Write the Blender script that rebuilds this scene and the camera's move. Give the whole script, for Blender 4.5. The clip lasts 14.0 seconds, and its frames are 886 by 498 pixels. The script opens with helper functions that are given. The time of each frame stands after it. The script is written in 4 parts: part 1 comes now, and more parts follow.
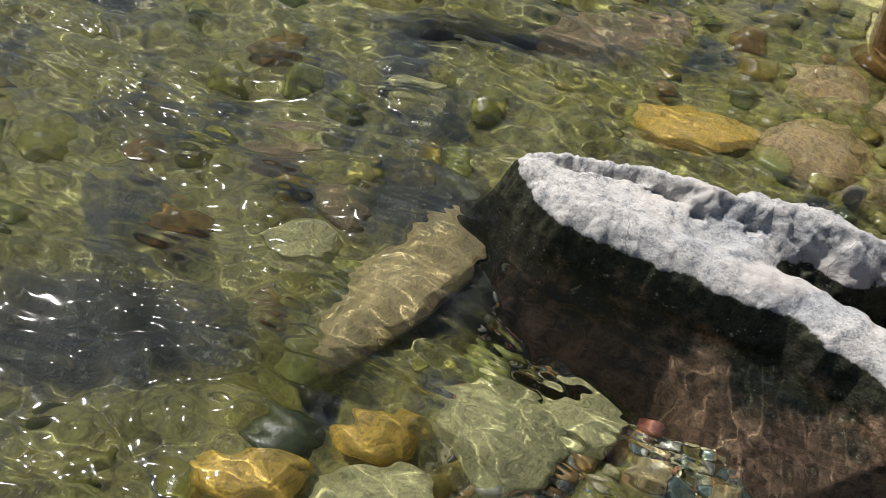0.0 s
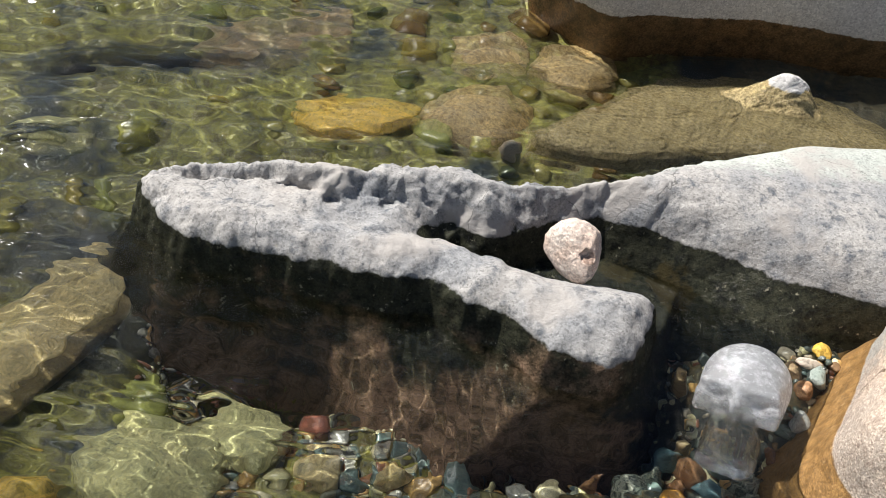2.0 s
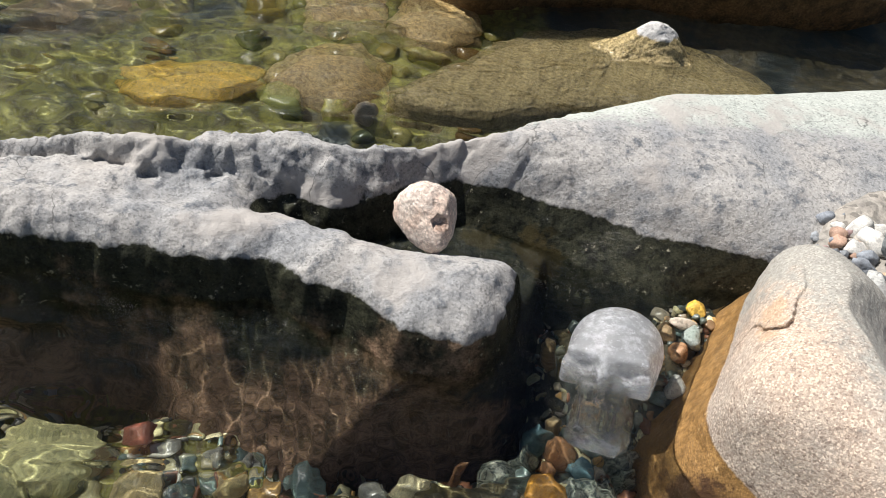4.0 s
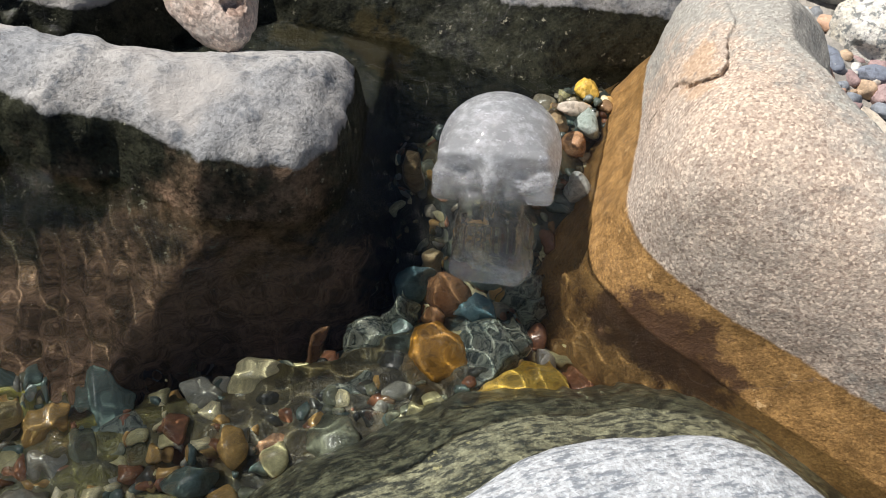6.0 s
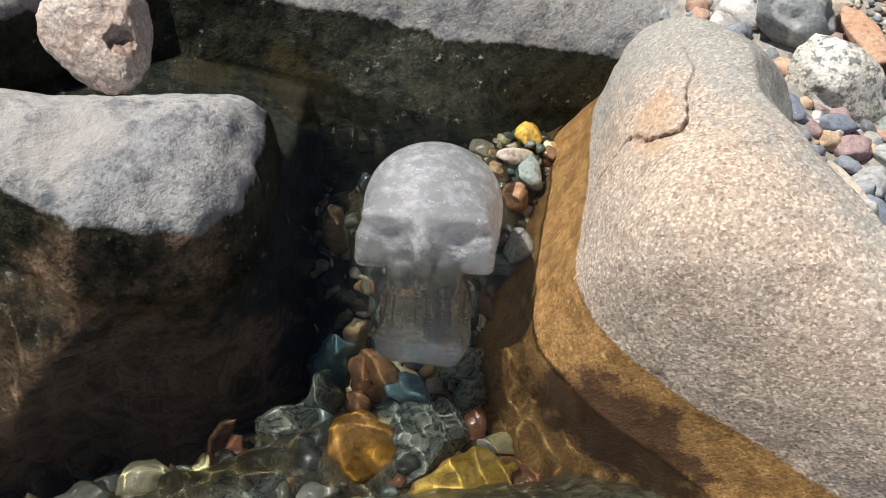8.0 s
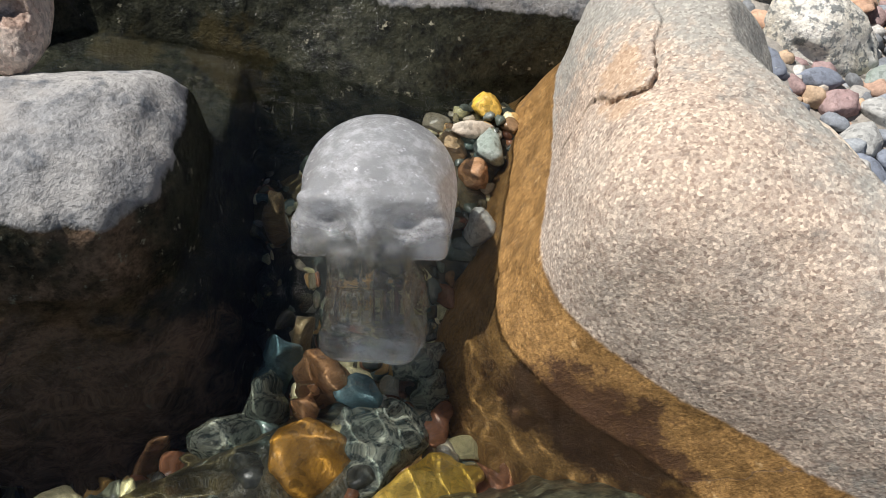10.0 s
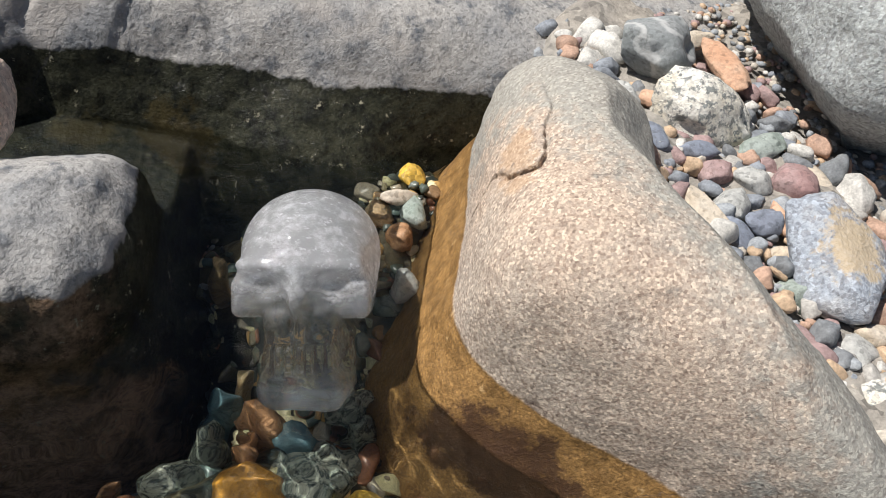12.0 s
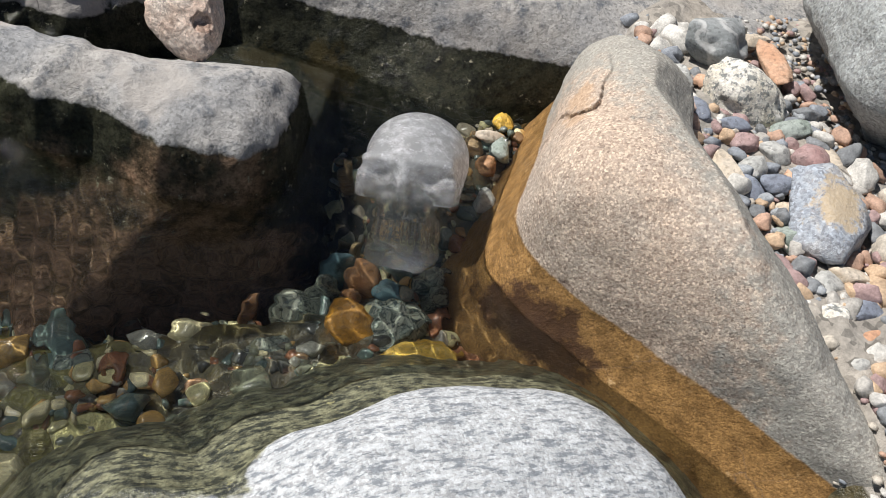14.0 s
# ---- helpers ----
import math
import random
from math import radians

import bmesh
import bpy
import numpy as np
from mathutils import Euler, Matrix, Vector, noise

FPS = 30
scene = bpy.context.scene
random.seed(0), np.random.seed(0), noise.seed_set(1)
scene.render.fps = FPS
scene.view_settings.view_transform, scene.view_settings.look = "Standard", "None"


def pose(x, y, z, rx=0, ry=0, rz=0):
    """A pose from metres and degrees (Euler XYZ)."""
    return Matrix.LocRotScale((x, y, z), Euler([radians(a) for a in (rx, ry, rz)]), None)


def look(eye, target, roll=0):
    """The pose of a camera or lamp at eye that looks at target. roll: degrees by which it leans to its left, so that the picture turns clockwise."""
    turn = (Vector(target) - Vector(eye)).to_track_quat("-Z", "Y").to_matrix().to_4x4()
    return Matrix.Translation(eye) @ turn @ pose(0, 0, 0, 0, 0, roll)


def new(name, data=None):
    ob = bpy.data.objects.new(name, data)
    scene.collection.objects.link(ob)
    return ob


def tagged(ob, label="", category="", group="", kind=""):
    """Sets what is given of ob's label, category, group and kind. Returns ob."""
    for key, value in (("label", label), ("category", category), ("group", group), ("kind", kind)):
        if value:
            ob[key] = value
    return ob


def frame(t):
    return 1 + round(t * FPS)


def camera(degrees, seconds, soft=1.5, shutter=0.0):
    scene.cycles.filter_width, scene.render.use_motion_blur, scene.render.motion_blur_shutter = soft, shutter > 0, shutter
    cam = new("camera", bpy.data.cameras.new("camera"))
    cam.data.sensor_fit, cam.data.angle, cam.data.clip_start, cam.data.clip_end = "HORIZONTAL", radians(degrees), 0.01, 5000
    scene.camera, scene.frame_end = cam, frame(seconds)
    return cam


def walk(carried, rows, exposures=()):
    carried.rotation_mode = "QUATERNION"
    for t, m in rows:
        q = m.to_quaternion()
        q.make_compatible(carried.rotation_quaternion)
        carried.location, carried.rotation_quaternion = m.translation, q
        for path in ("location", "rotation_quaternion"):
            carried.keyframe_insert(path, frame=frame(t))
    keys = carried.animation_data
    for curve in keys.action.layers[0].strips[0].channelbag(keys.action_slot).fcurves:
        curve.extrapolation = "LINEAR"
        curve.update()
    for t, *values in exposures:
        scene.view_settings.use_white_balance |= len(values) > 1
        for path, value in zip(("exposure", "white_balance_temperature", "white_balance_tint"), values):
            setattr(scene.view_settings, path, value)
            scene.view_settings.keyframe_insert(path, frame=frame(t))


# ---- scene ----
cam = camera(57.0, 14.0, soft=0.95)
PATH = [
    (0, (-0.728, -0.705, 0.822), (-0.996, 0.666, -0.609), 11.5),
    (0.5, (-0.605, -0.709, 0.809), (-0.876, 0.725, -0.559), 8.6),
    (1, (-0.52, -0.689, 0.836), (-0.69, 0.772, -0.519), 8.3),
    (1.5, (-0.452, -0.647, 0.848), (-0.437, 0.835, -0.495), 9.1),
    (2, (-0.439, -0.64, 0.8), (-0.353, 0.844, -0.538), 8.9),
    (2.5, (-0.418, -0.629, 0.77), (-0.255, 0.847, -0.569), 10.1),
    (2.7, (-0.402, -0.613, 0.768), (-0.207, 0.86, -0.571), 10.1),
    (4.8, (-0.334, -0.505, 0.64), (0.064, 0.849, -0.776), 10.1),
    (5, (-0.329, -0.484, 0.61), (0.094, 0.821, -0.845), 9.2),
    (5.5, (-0.303, -0.454, 0.547), (0.207, 0.74, -0.974), 10.9),
    (6, (-0.282, -0.423, 0.503), (0.365, 0.707, -1.015), 15.4),
    (6.5, (-0.249, -0.381, 0.498), (0.508, 0.706, -0.999), 18.5),
    (7, (-0.235, -0.355, 0.476), (0.567, 0.717, -1.011), 19.9),
    (7.2, (-0.243, -0.352, 0.473), (0.56, 0.721, -1.011), 20.7),
    (9.3, (-0.2, -0.329, 0.426), (0.583, 0.841, -0.995), 17.0),
    (9.5, (-0.192, -0.328, 0.418), (0.614, 0.812, -1.015), 17.5),
    (10, (-0.193, -0.318, 0.421), (0.634, 0.754, -1.051), 18.4),
    (10.5, (-0.183, -0.302, 0.424), (0.709, 0.742, -1.03), 19.3),
    (11, (-0.172, -0.303, 0.442), (0.764, 0.766, -0.965), 19.3),
    (11.5, (-0.172, -0.331, 0.468), (0.772, 0.778, -0.902), 18.3),
    (12, (-0.198, -0.364, 0.489), (0.734, 0.75, -0.886), 18.9),
    (12.5, (-0.217, -0.394, 0.495), (0.692, 0.735, -0.883), 19.3),
    (13, (-0.237, -0.45, 0.534), (0.617, 0.7, -0.861), 19.2),
    (13.5, (-0.247, -0.509, 0.56), (0.525, 0.675, -0.855), 18.3),
    (14, (-0.275, -0.564, 0.573), (0.44, 0.654, -0.843), 20.0),
]
walk(cam, [(t, look(eye, target, roll)) for t, eye, target, roll in PATH],
     [(0, 0.52), (2.7, 0.52), (5.0, 0.30), (9.5, 0.16), (14.0, 0.10)])

# ---- world, sun, exposure ----
from mathutils.bvhtree import BVHTree

TO_SUN = Vector((-0.50, 0.33, 0.80)).normalized()
world = bpy.data.worlds.new("world")
scene.world = world
world.use_nodes = True
wn, wl = world.node_tree.nodes, world.node_tree.links
sky = wn.new("ShaderNodeTexSky")
sky.sky_type = "NISHITA"
sky.sun_disc = False
sky.sun_elevation = math.asin(TO_SUN.z)
sky.sun_rotation = math.atan2(TO_SUN.x, TO_SUN.y)
wl.new(sky.outputs[0], wn["Background"].inputs[0])
wn["Background"].inputs[1].default_value = 0.045
sun = new("sun", bpy.data.lights.new("sun", "SUN"))
sun.data.energy = 5.3
sun.data.angle = radians(0.53)
sun.data.color = (1.0, 0.965, 0.92)
sun.data.cycles.is_caustics_light = True
sun.matrix_world = look(TO_SUN * 8, (0, 0, 0))

WATER_Z = -0.022
WET_Z = 0.03


# ---- materials ----
def nodes_of(name):
    m = bpy.data.materials.new(name)
    m.use_nodes = True
    t = m.node_tree
    return m, t.nodes, t.links, t.nodes["Principled BSDF"]


def noise_node(n, l, vec, scale, detail=6.0, rough=0.6, lac=2.0):
    x = n.new("ShaderNodeTexNoise")
    x.inputs["Scale"].default_value = scale
    x.inputs["Detail"].default_value = detail
    x.inputs["Roughness"].default_value = rough
    x.inputs["Lacunarity"].default_value = lac
    l.new(vec, x.inputs["Vector"])
    return x.outputs["Fac"]


def ramp(n, l, fac, stops, interp="LINEAR"):
    r = n.new("ShaderNodeValToRGB")
    r.color_ramp.interpolation = interp
    e = r.color_ramp.elements
    while len(e) < len(stops):
        e.new(0.5)
    for el, (p, c) in zip(e, stops):
        el.position = p
        el.color = (*c, 1) if len(c) == 3 else c
    l.new(fac, r.inputs[0])
    return r.outputs[0]


def grey(v):
    return (v, v, v)


def mix(n, l, fac, a, b, mode="MIX"):
    x = n.new("ShaderNodeMix")
    x.data_type = "RGBA"
    x.blend_type = mode
    for sock, v in ((x.inputs[0], fac), (x.inputs[6], a), (x.inputs[7], b)):
        if isinstance(v, bpy.types.NodeSocket):
            l.new(v, sock)
        else:
            sock.default_value = v if isinstance(v, (int, float)) else (*v, 1)
    return x.outputs[2]


def maths(n, l, op, a, b=0.0, c=None):
    x = n.new("ShaderNodeMath")
    x.operation = op
    for sock, v in zip(x.inputs, (a, b, c)):
        if v is None:
            continue
        if isinstance(v, bpy.types.NodeSocket):
            l.new(v, sock)
        else:
            sock.default_value = v
    return x.outputs[0]


def remap(n, l, v, lo, hi):
    x = n.new("ShaderNodeMapRange")
    x.interpolation_type = "SMOOTHSTEP"
    l.new(v, x.inputs[0])
    x.inputs[1].default_value = lo
    x.inputs[2].default_value = hi
    return x.outputs[0]


def stone(name, light, dark, tint, speck_scale=260.0, speck=0.5, patch=9.0, wet=None, wet_z=WET_Z, wet_rough=0.16,
          bump=0.5, band=None, pits=0.0, dry_rough=0.82, stain=None, side=None, blot=None, growth_lit=None, cracks=None, even=False, ragged=0.03, gloss=0.5, dark_at=(0.5, 0.78), flecks=None, grain=None, streak=None, murk=None):
    """Natural stone: patches, crystal specks, pits, relief; below wet_z (with a ragged edge) soaked or grown over in
    the colours wet, which on the slab include painted light and shade.
    """
    m, n, l, b = nodes_of(name)
    geo = n.new("ShaderNodeNewGeometry")
    pos = geo.outputs["Position"]
    big = noise_node(n, l, pos, patch, 5, 0.62)
    mid = noise_node(n, l, pos, patch * 6, 6, 0.7)
    wide = noise_node(n, l, pos, 11, 2, 0.5)
    fine = noise_node(n, l, pos, speck_scale, 3, 0.75)
    vor = n.new("ShaderNodeTexVoronoi")
    vor.inputs["Scale"].default_value = speck_scale * 1.1
    vor.inputs["Randomness"].default_value = 1.0
    l.new(pos, vor.inputs["Vector"])
    sepc = n.new("ShaderNodeSeparateColor")
    l.new(vor.outputs["Color"], sepc.inputs[0])
    base = mix(n, l, remap(n, l, big, 0.36, 0.66), light, tint)
    base = mix(n, l, remap(n, l, mid, *dark_at), base, dark)
    grains = ramp(n, l, sepc.outputs[0], grain if grain else [(0.0, (0.42, 0.40, 0.40)), (0.2, (0.72, 0.66, 0.62)), (0.45, grey(1.0)), (0.75, (1.18, 1.15, 1.1)), (1.0, (1.6, 1.6, 1.6))] if even else
                  [(0.0, grey(0.25)), (0.14, grey(0.5)), (0.25, grey(0.92)), (0.8, grey(1.0)), (1.0, grey(1.35))])
    base = mix(n, l, speck, base, mix(n, l, 1.0, base, grains, "MULTIPLY"))
    base = mix(n, l, speck * 0.8, base, mix(n, l, 1.0, base, ramp(n, l, fine, [(0.3, grey(0.45)), (0.55, grey(1.0)), (0.75, grey(1.3))]), "MULTIPLY"))
    if streak:
        lie = n.new("ShaderNodeMapping")
        lie.inputs["Rotation"].default_value = streak[0]
        lie.inputs["Scale"].default_value = streak[1]
        l.new(pos, lie.inputs[0])
        line = noise_node(n, l, lie.outputs[0], streak[2], 4, 0.65)
        base = mix(n, l, maths(n, l, "MULTIPLY", remap(n, l, line, 0.5, 0.62), streak[4]), base, streak[3])
        base = mix(n, l, maths(n, l, "MULTIPLY", remap(n, l, line, 0.46, 0.36), 0.5), base, tuple(min(0.85, 1.35 * c) for c in light))
    if band:
        wave = n.new("ShaderNodeTexWave")
        wave.inputs["Scale"].default_value = band[0]
        wave.inputs["Distortion"].default_value = 14.0
        wave.inputs["Detail"].default_value = 8.0
        wave.inputs["Detail Scale"].default_value = 2.0
        mp = n.new("ShaderNodeMapping")
        mp.inputs["Rotation"].default_value = band[2]
        l.new(pos, mp.inputs[0])
        l.new(mp.outputs[0], wave.inputs[0])
        base = mix(n, l, maths(n, l, "MULTIPLY", remap(n, l, wave.outputs["Fac"], 0.75, 1.0), band[3]), base, band[1])
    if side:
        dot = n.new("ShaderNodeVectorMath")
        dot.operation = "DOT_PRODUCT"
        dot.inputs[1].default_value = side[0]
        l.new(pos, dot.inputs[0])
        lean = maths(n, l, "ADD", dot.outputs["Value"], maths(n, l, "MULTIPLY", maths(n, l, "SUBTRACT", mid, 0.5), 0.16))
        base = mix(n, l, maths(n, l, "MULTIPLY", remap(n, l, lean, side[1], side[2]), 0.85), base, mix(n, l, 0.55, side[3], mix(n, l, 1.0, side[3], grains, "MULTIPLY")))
    if stain:
        sn = noise_node(n, l, pos, stain[0], 5, 0.6)
        base = mix(n, l, maths(n, l, "MULTIPLY", remap(n, l, sn, stain[2], stain[2] + 0.13), 0.85), base, stain[1])
    rough = maths(n, l, "MULTIPLY_ADD", mid, 0.16, dry_rough - 0.08)
    if wet:
        sep = n.new("ShaderNodeSeparateXYZ")
        l.new(pos, sep.inputs[0])
        wob = noise_node(n, l, pos, 14, 4, 0.6)
        wobf = noise_node(n, l, pos, 120, 2, 0.6)
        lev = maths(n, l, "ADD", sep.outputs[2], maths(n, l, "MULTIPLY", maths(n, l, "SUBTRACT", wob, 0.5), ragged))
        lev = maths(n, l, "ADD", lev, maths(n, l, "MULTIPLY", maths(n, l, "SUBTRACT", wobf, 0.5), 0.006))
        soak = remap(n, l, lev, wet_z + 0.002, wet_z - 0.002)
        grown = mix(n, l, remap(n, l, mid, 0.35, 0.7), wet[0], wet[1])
        # Growth along a direction; on the slab it also paints the sunlit apron.
        if growth_lit:
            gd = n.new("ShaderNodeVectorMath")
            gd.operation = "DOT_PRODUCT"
            gd.inputs[1].default_value = growth_lit[0]
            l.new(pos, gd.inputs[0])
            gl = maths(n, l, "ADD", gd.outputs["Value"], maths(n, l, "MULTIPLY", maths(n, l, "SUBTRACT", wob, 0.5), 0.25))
            grown = mix(n, l, remap(n, l, gl, growth_lit[1], growth_lit[2]), grown, mix(n, l, remap(n, l, mid, 0.4, 0.65), growth_lit[3], growth_lit[4]))
        grown = mix(n, l, 0.55, grown, mix(n, l, 1.0, grown, ramp(n, l, fine, [(0.3, grey(0.35)), (0.5, grey(1.0)), (0.72, grey(1.5))]), "MULTIPLY"))
        grown = mix(n, l, 0.5, grown, mix(n, l, 1.0, grown, grains, "MULTIPLY"))
        if streak:
            grown = mix(n, l, maths(n, l, "MULTIPLY", remap(n, l, line, 0.48, 0.58), 0.85), grown, (0.022, 0.026, 0.024))
        if murk:
            grown = mix(n, l, remap(n, l, noise_node(n, l, pos, murk[0], 4, 0.6), murk[1], murk[2]), grown, murk[3])
        if flecks:
            crumb = noise_node(n, l, pos, 85, 5, 0.7)
            grown = mix(n, l, maths(n, l, "MULTIPLY", remap(n, l, crumb, 0.61, 0.68), remap(n, l, wide, 0.38, 0.58)), grown, flecks)
        base = mix(n, l, soak, base, grown)
        rough = maths(n, l, "ADD", maths(n, l, "MULTIPLY", rough, maths(n, l, "SUBTRACT", 1.0, soak)),
                      maths(n, l, "MULTIPLY", soak, wet_rough))
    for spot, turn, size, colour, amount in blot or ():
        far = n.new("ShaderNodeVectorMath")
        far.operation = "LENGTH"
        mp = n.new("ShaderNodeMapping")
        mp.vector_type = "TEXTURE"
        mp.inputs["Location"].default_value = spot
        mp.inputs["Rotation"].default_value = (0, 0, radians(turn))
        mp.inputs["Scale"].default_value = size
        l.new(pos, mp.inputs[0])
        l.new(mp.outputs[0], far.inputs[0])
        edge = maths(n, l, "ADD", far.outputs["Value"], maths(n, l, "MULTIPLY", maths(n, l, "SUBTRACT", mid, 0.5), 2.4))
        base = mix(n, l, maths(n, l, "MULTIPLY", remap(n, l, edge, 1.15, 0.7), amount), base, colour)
    b.inputs["Specular IOR Level"].default_value = gloss
    l.new(base, b.inputs["Base Color"])
    l.new(rough, b.inputs["Roughness"])
    h = maths(n, l, "ADD", maths(n, l, "MULTIPLY", mid, 0.6), maths(n, l, "MULTIPLY", fine, 0.2))
    h = maths(n, l, "ADD", h, maths(n, l, "MULTIPLY", noise_node(n, l, pos, 150, 4, 0.7), 0.18))
    if cracks:
        shift = n.new("ShaderNodeVectorMath")
        shift.operation = "MULTIPLY_ADD"
        nv = n.new("ShaderNodeTexNoise")
        nv.inputs["Scale"].default_value = cracks[0] * 2.5
        nv.inputs["Detail"].default_value = 5
        l.new(pos, nv.inputs["Vector"])
        l.new(nv.outputs["Color"], shift.inputs[0])
        shift.inputs[1].default_value = (0.12, 0.12, 0.12)
        l.new(pos, shift.inputs[2])
        cv = n.new("ShaderNodeTexVoronoi")
        cv.feature = "DISTANCE_TO_EDGE"
        cv.inputs["Scale"].default_value = cracks[0]
        l.new(shift.outputs[0], cv.inputs["Vector"])
        open_line = maths(n, l, "MULTIPLY", remap(n, l, cv.outputs["Distance"], cracks[1], 0.0), remap(n, l, wide, 0.42, 0.6))
        base_in = b.inputs["Base Color"].links[0].from_socket
        l.new(mix(n, l, maths(n, l, "MULTIPLY", open_line, 0.65), base_in, cracks[2]), b.inputs["Base Color"])
        h = maths(n, l, "SUBTRACT", h, maths(n, l, "MULTIPLY", open_line, 0.03))
    if pits:
        pn = n.new("ShaderNodeTexVoronoi")
        pn.feature = "SMOOTH_F1"
        pn.inputs["Scale"].default_value = 70
        l.new(pos, pn.inputs["Vector"])
        h = maths(n, l, "ADD", h, maths(n, l, "MULTIPLY", remap(n, l, pn.outputs["Distance"], 0.0, 0.45), pits))
    bp = n.new("ShaderNodeBump")
    bp.inputs["Strength"].default_value = bump
    bp.inputs["Distance"].default_value = 0.008
    l.new(h, bp.inputs["Height"])
    l.new(bp.outputs[0], b.inputs["Normal"])
    return m


def pebble_material(name, stops, wet=False, speck=0.4):
    """One colour a stone, chosen by the object's random number, with veins, specks and patches."""
    m, n, l, b = nodes_of(name)
    info = n.new("ShaderNodeObjectInfo")
    geo = n.new("ShaderNodeNewGeometry")
    pos = geo.outputs["Position"]
    base = ramp(n, l, info.outputs["Random"], stops, "CONSTANT")
    sh = noise_node(n, l, pos, 60, 5, 0.65)
    fine = noise_node(n, l, pos, 420, 3, 0.7)
    base = mix(n, l, 0.75, base, mix(n, l, 1.0, base, ramp(n, l, sh, [(0.3, grey(0.45)), (0.5, grey(1.0)), (0.75, grey(1.4))]), "MULTIPLY"))
    base = mix(n, l, speck, base, mix(n, l, 1.0, base, ramp(n, l, fine, [(0.35, grey(0.4)), (0.55, grey(1.0)), (0.7, grey(1.5))]), "MULTIPLY"))
    l.new(base, b.inputs["Base Color"])
    b.inputs["Roughness"].default_value = 0.22 if wet else 0.75
    bp = n.new("ShaderNodeBump")
    bp.inputs["Strength"].default_value = 0.35
    bp.inputs["Distance"].default_value = 0.003
    l.new(maths(n, l, "ADD", sh, maths(n, l, "MULTIPLY", fine, 0.3)), bp.inputs["Height"])
    l.new(bp.outputs[0], b.inputs["Normal"])
    return m


# Near-black wet tones include painted shade; brown towards the apron includes painted sun.
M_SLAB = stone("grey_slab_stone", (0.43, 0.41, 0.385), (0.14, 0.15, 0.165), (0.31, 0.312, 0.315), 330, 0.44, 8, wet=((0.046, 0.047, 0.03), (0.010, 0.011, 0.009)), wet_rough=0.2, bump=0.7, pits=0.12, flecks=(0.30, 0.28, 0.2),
               growth_lit=((-0.2, -1.0, 0.0), -0.02, 0.05, (0.34, 0.215, 0.14), (0.10, 0.07, 0.042)), cracks=(3.2, 0.0035, (0.04, 0.04, 0.04)), stain=(7.0, (0.41, 0.38, 0.35), 0.52), gloss=0.2, side=((0.0, 1.0, 0.0), 0.385, 0.43, (0.47, 0.495, 0.45)), dark_at=(0.48, 0.7), blot=(((-0.04, 0.24, -0.03), 20, (0.03, 0.045, 0.05), (0.055, 0.042, 0.016), 0.7), ((-0.12, 0.272, -0.03), 0, (0.03, 0.02, 0.05), (0.075, 0.06, 0.025), 0.6)))
M_BOULDER = stone("tan_granite", (0.50, 0.395, 0.315), (0.33, 0.26, 0.21), (0.44, 0.37, 0.31), 460, 0.8, 9, wet=((0.34, 0.195, 0.073), (0.17, 0.095, 0.035)), wet_rough=0.3, cracks=(5.0, 0.004, (0.14, 0.1, 0.08)), bump=0.5, even=True, flecks=(0.50, 0.33, 0.16),
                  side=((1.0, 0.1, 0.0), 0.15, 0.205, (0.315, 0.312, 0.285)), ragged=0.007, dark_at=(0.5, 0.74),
                  grain=[(0.0, (0.5, 0.44, 0.42)), (0.12, (0.78, 0.72, 0.68)), (0.4, grey(0.95)), (0.72, (1.15, 1.14, 1.1)), (0.88, (1.55, 1.55, 1.5)), (1.0, (1.75, 1.75, 1.7))],
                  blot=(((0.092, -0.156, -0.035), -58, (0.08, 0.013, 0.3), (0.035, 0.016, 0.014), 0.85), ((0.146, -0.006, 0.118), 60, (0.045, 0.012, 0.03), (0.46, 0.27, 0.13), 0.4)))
M_FRONT = stone("white_granite", (0.50, 0.52, 0.54), (0.22, 0.24, 0.26), (0.42, 0.44, 0.46), 420, 0.5, 14, dark_at=(0.52, 0.76), wet=((0.25, 0.25, 0.16), (0.03, 0.034, 0.028)), wet_z=0.025, wet_rough=0.3, bump=0.55, even=True,
                streak=((0.2, 0.1, 0.35), (1.0, 3.2, 2.0), 62, (0.13, 0.15, 0.175), 0.75), ragged=0.032, flecks=(0.33, 0.31, 0.16))
M_FAR = stone("pale_far_stone", (0.62, 0.57, 0.52), (0.45, 0.4, 0.37), (0.55, 0.5, 0.47), 260, 0.4, 5, even=True, wet=((0.16, 0.09, 0.04), (0.06, 0.04, 0.02)), wet_z=0.065, bump=0.5)
M_BANKROCK = stone("grey_bank_stone", (0.40, 0.42, 0.42), (0.22, 0.23, 0.24), (0.34, 0.36, 0.36), 320, 0.6, 9, bump=0.9, pits=0.1, even=True, cracks=(7.0, 0.01, (0.12, 0.12, 0.12)))
# The dark blot paints shade into the hollow at the stone's narrow end.
M_LOOSE = stone("pinkish_stone", (0.66, 0.51, 0.42), (0.47, 0.31, 0.25), (0.70, 0.61, 0.54), 300, 0.5, 26, bump=0.7, even=True, blot=(((-0.197, 0.170, 0.082), 20, (0.012, 0.011, 0.010), (0.16, 0.08, 0.05), 0.6),))
M_MOTTLE = stone("mottled_white_stone", (0.74, 0.72, 0.67), (0.24, 0.25, 0.24), (0.70, 0.64, 0.52), 300, 0.4, 20, dark_at=(0.5, 0.58), bump=0.7, even=True)
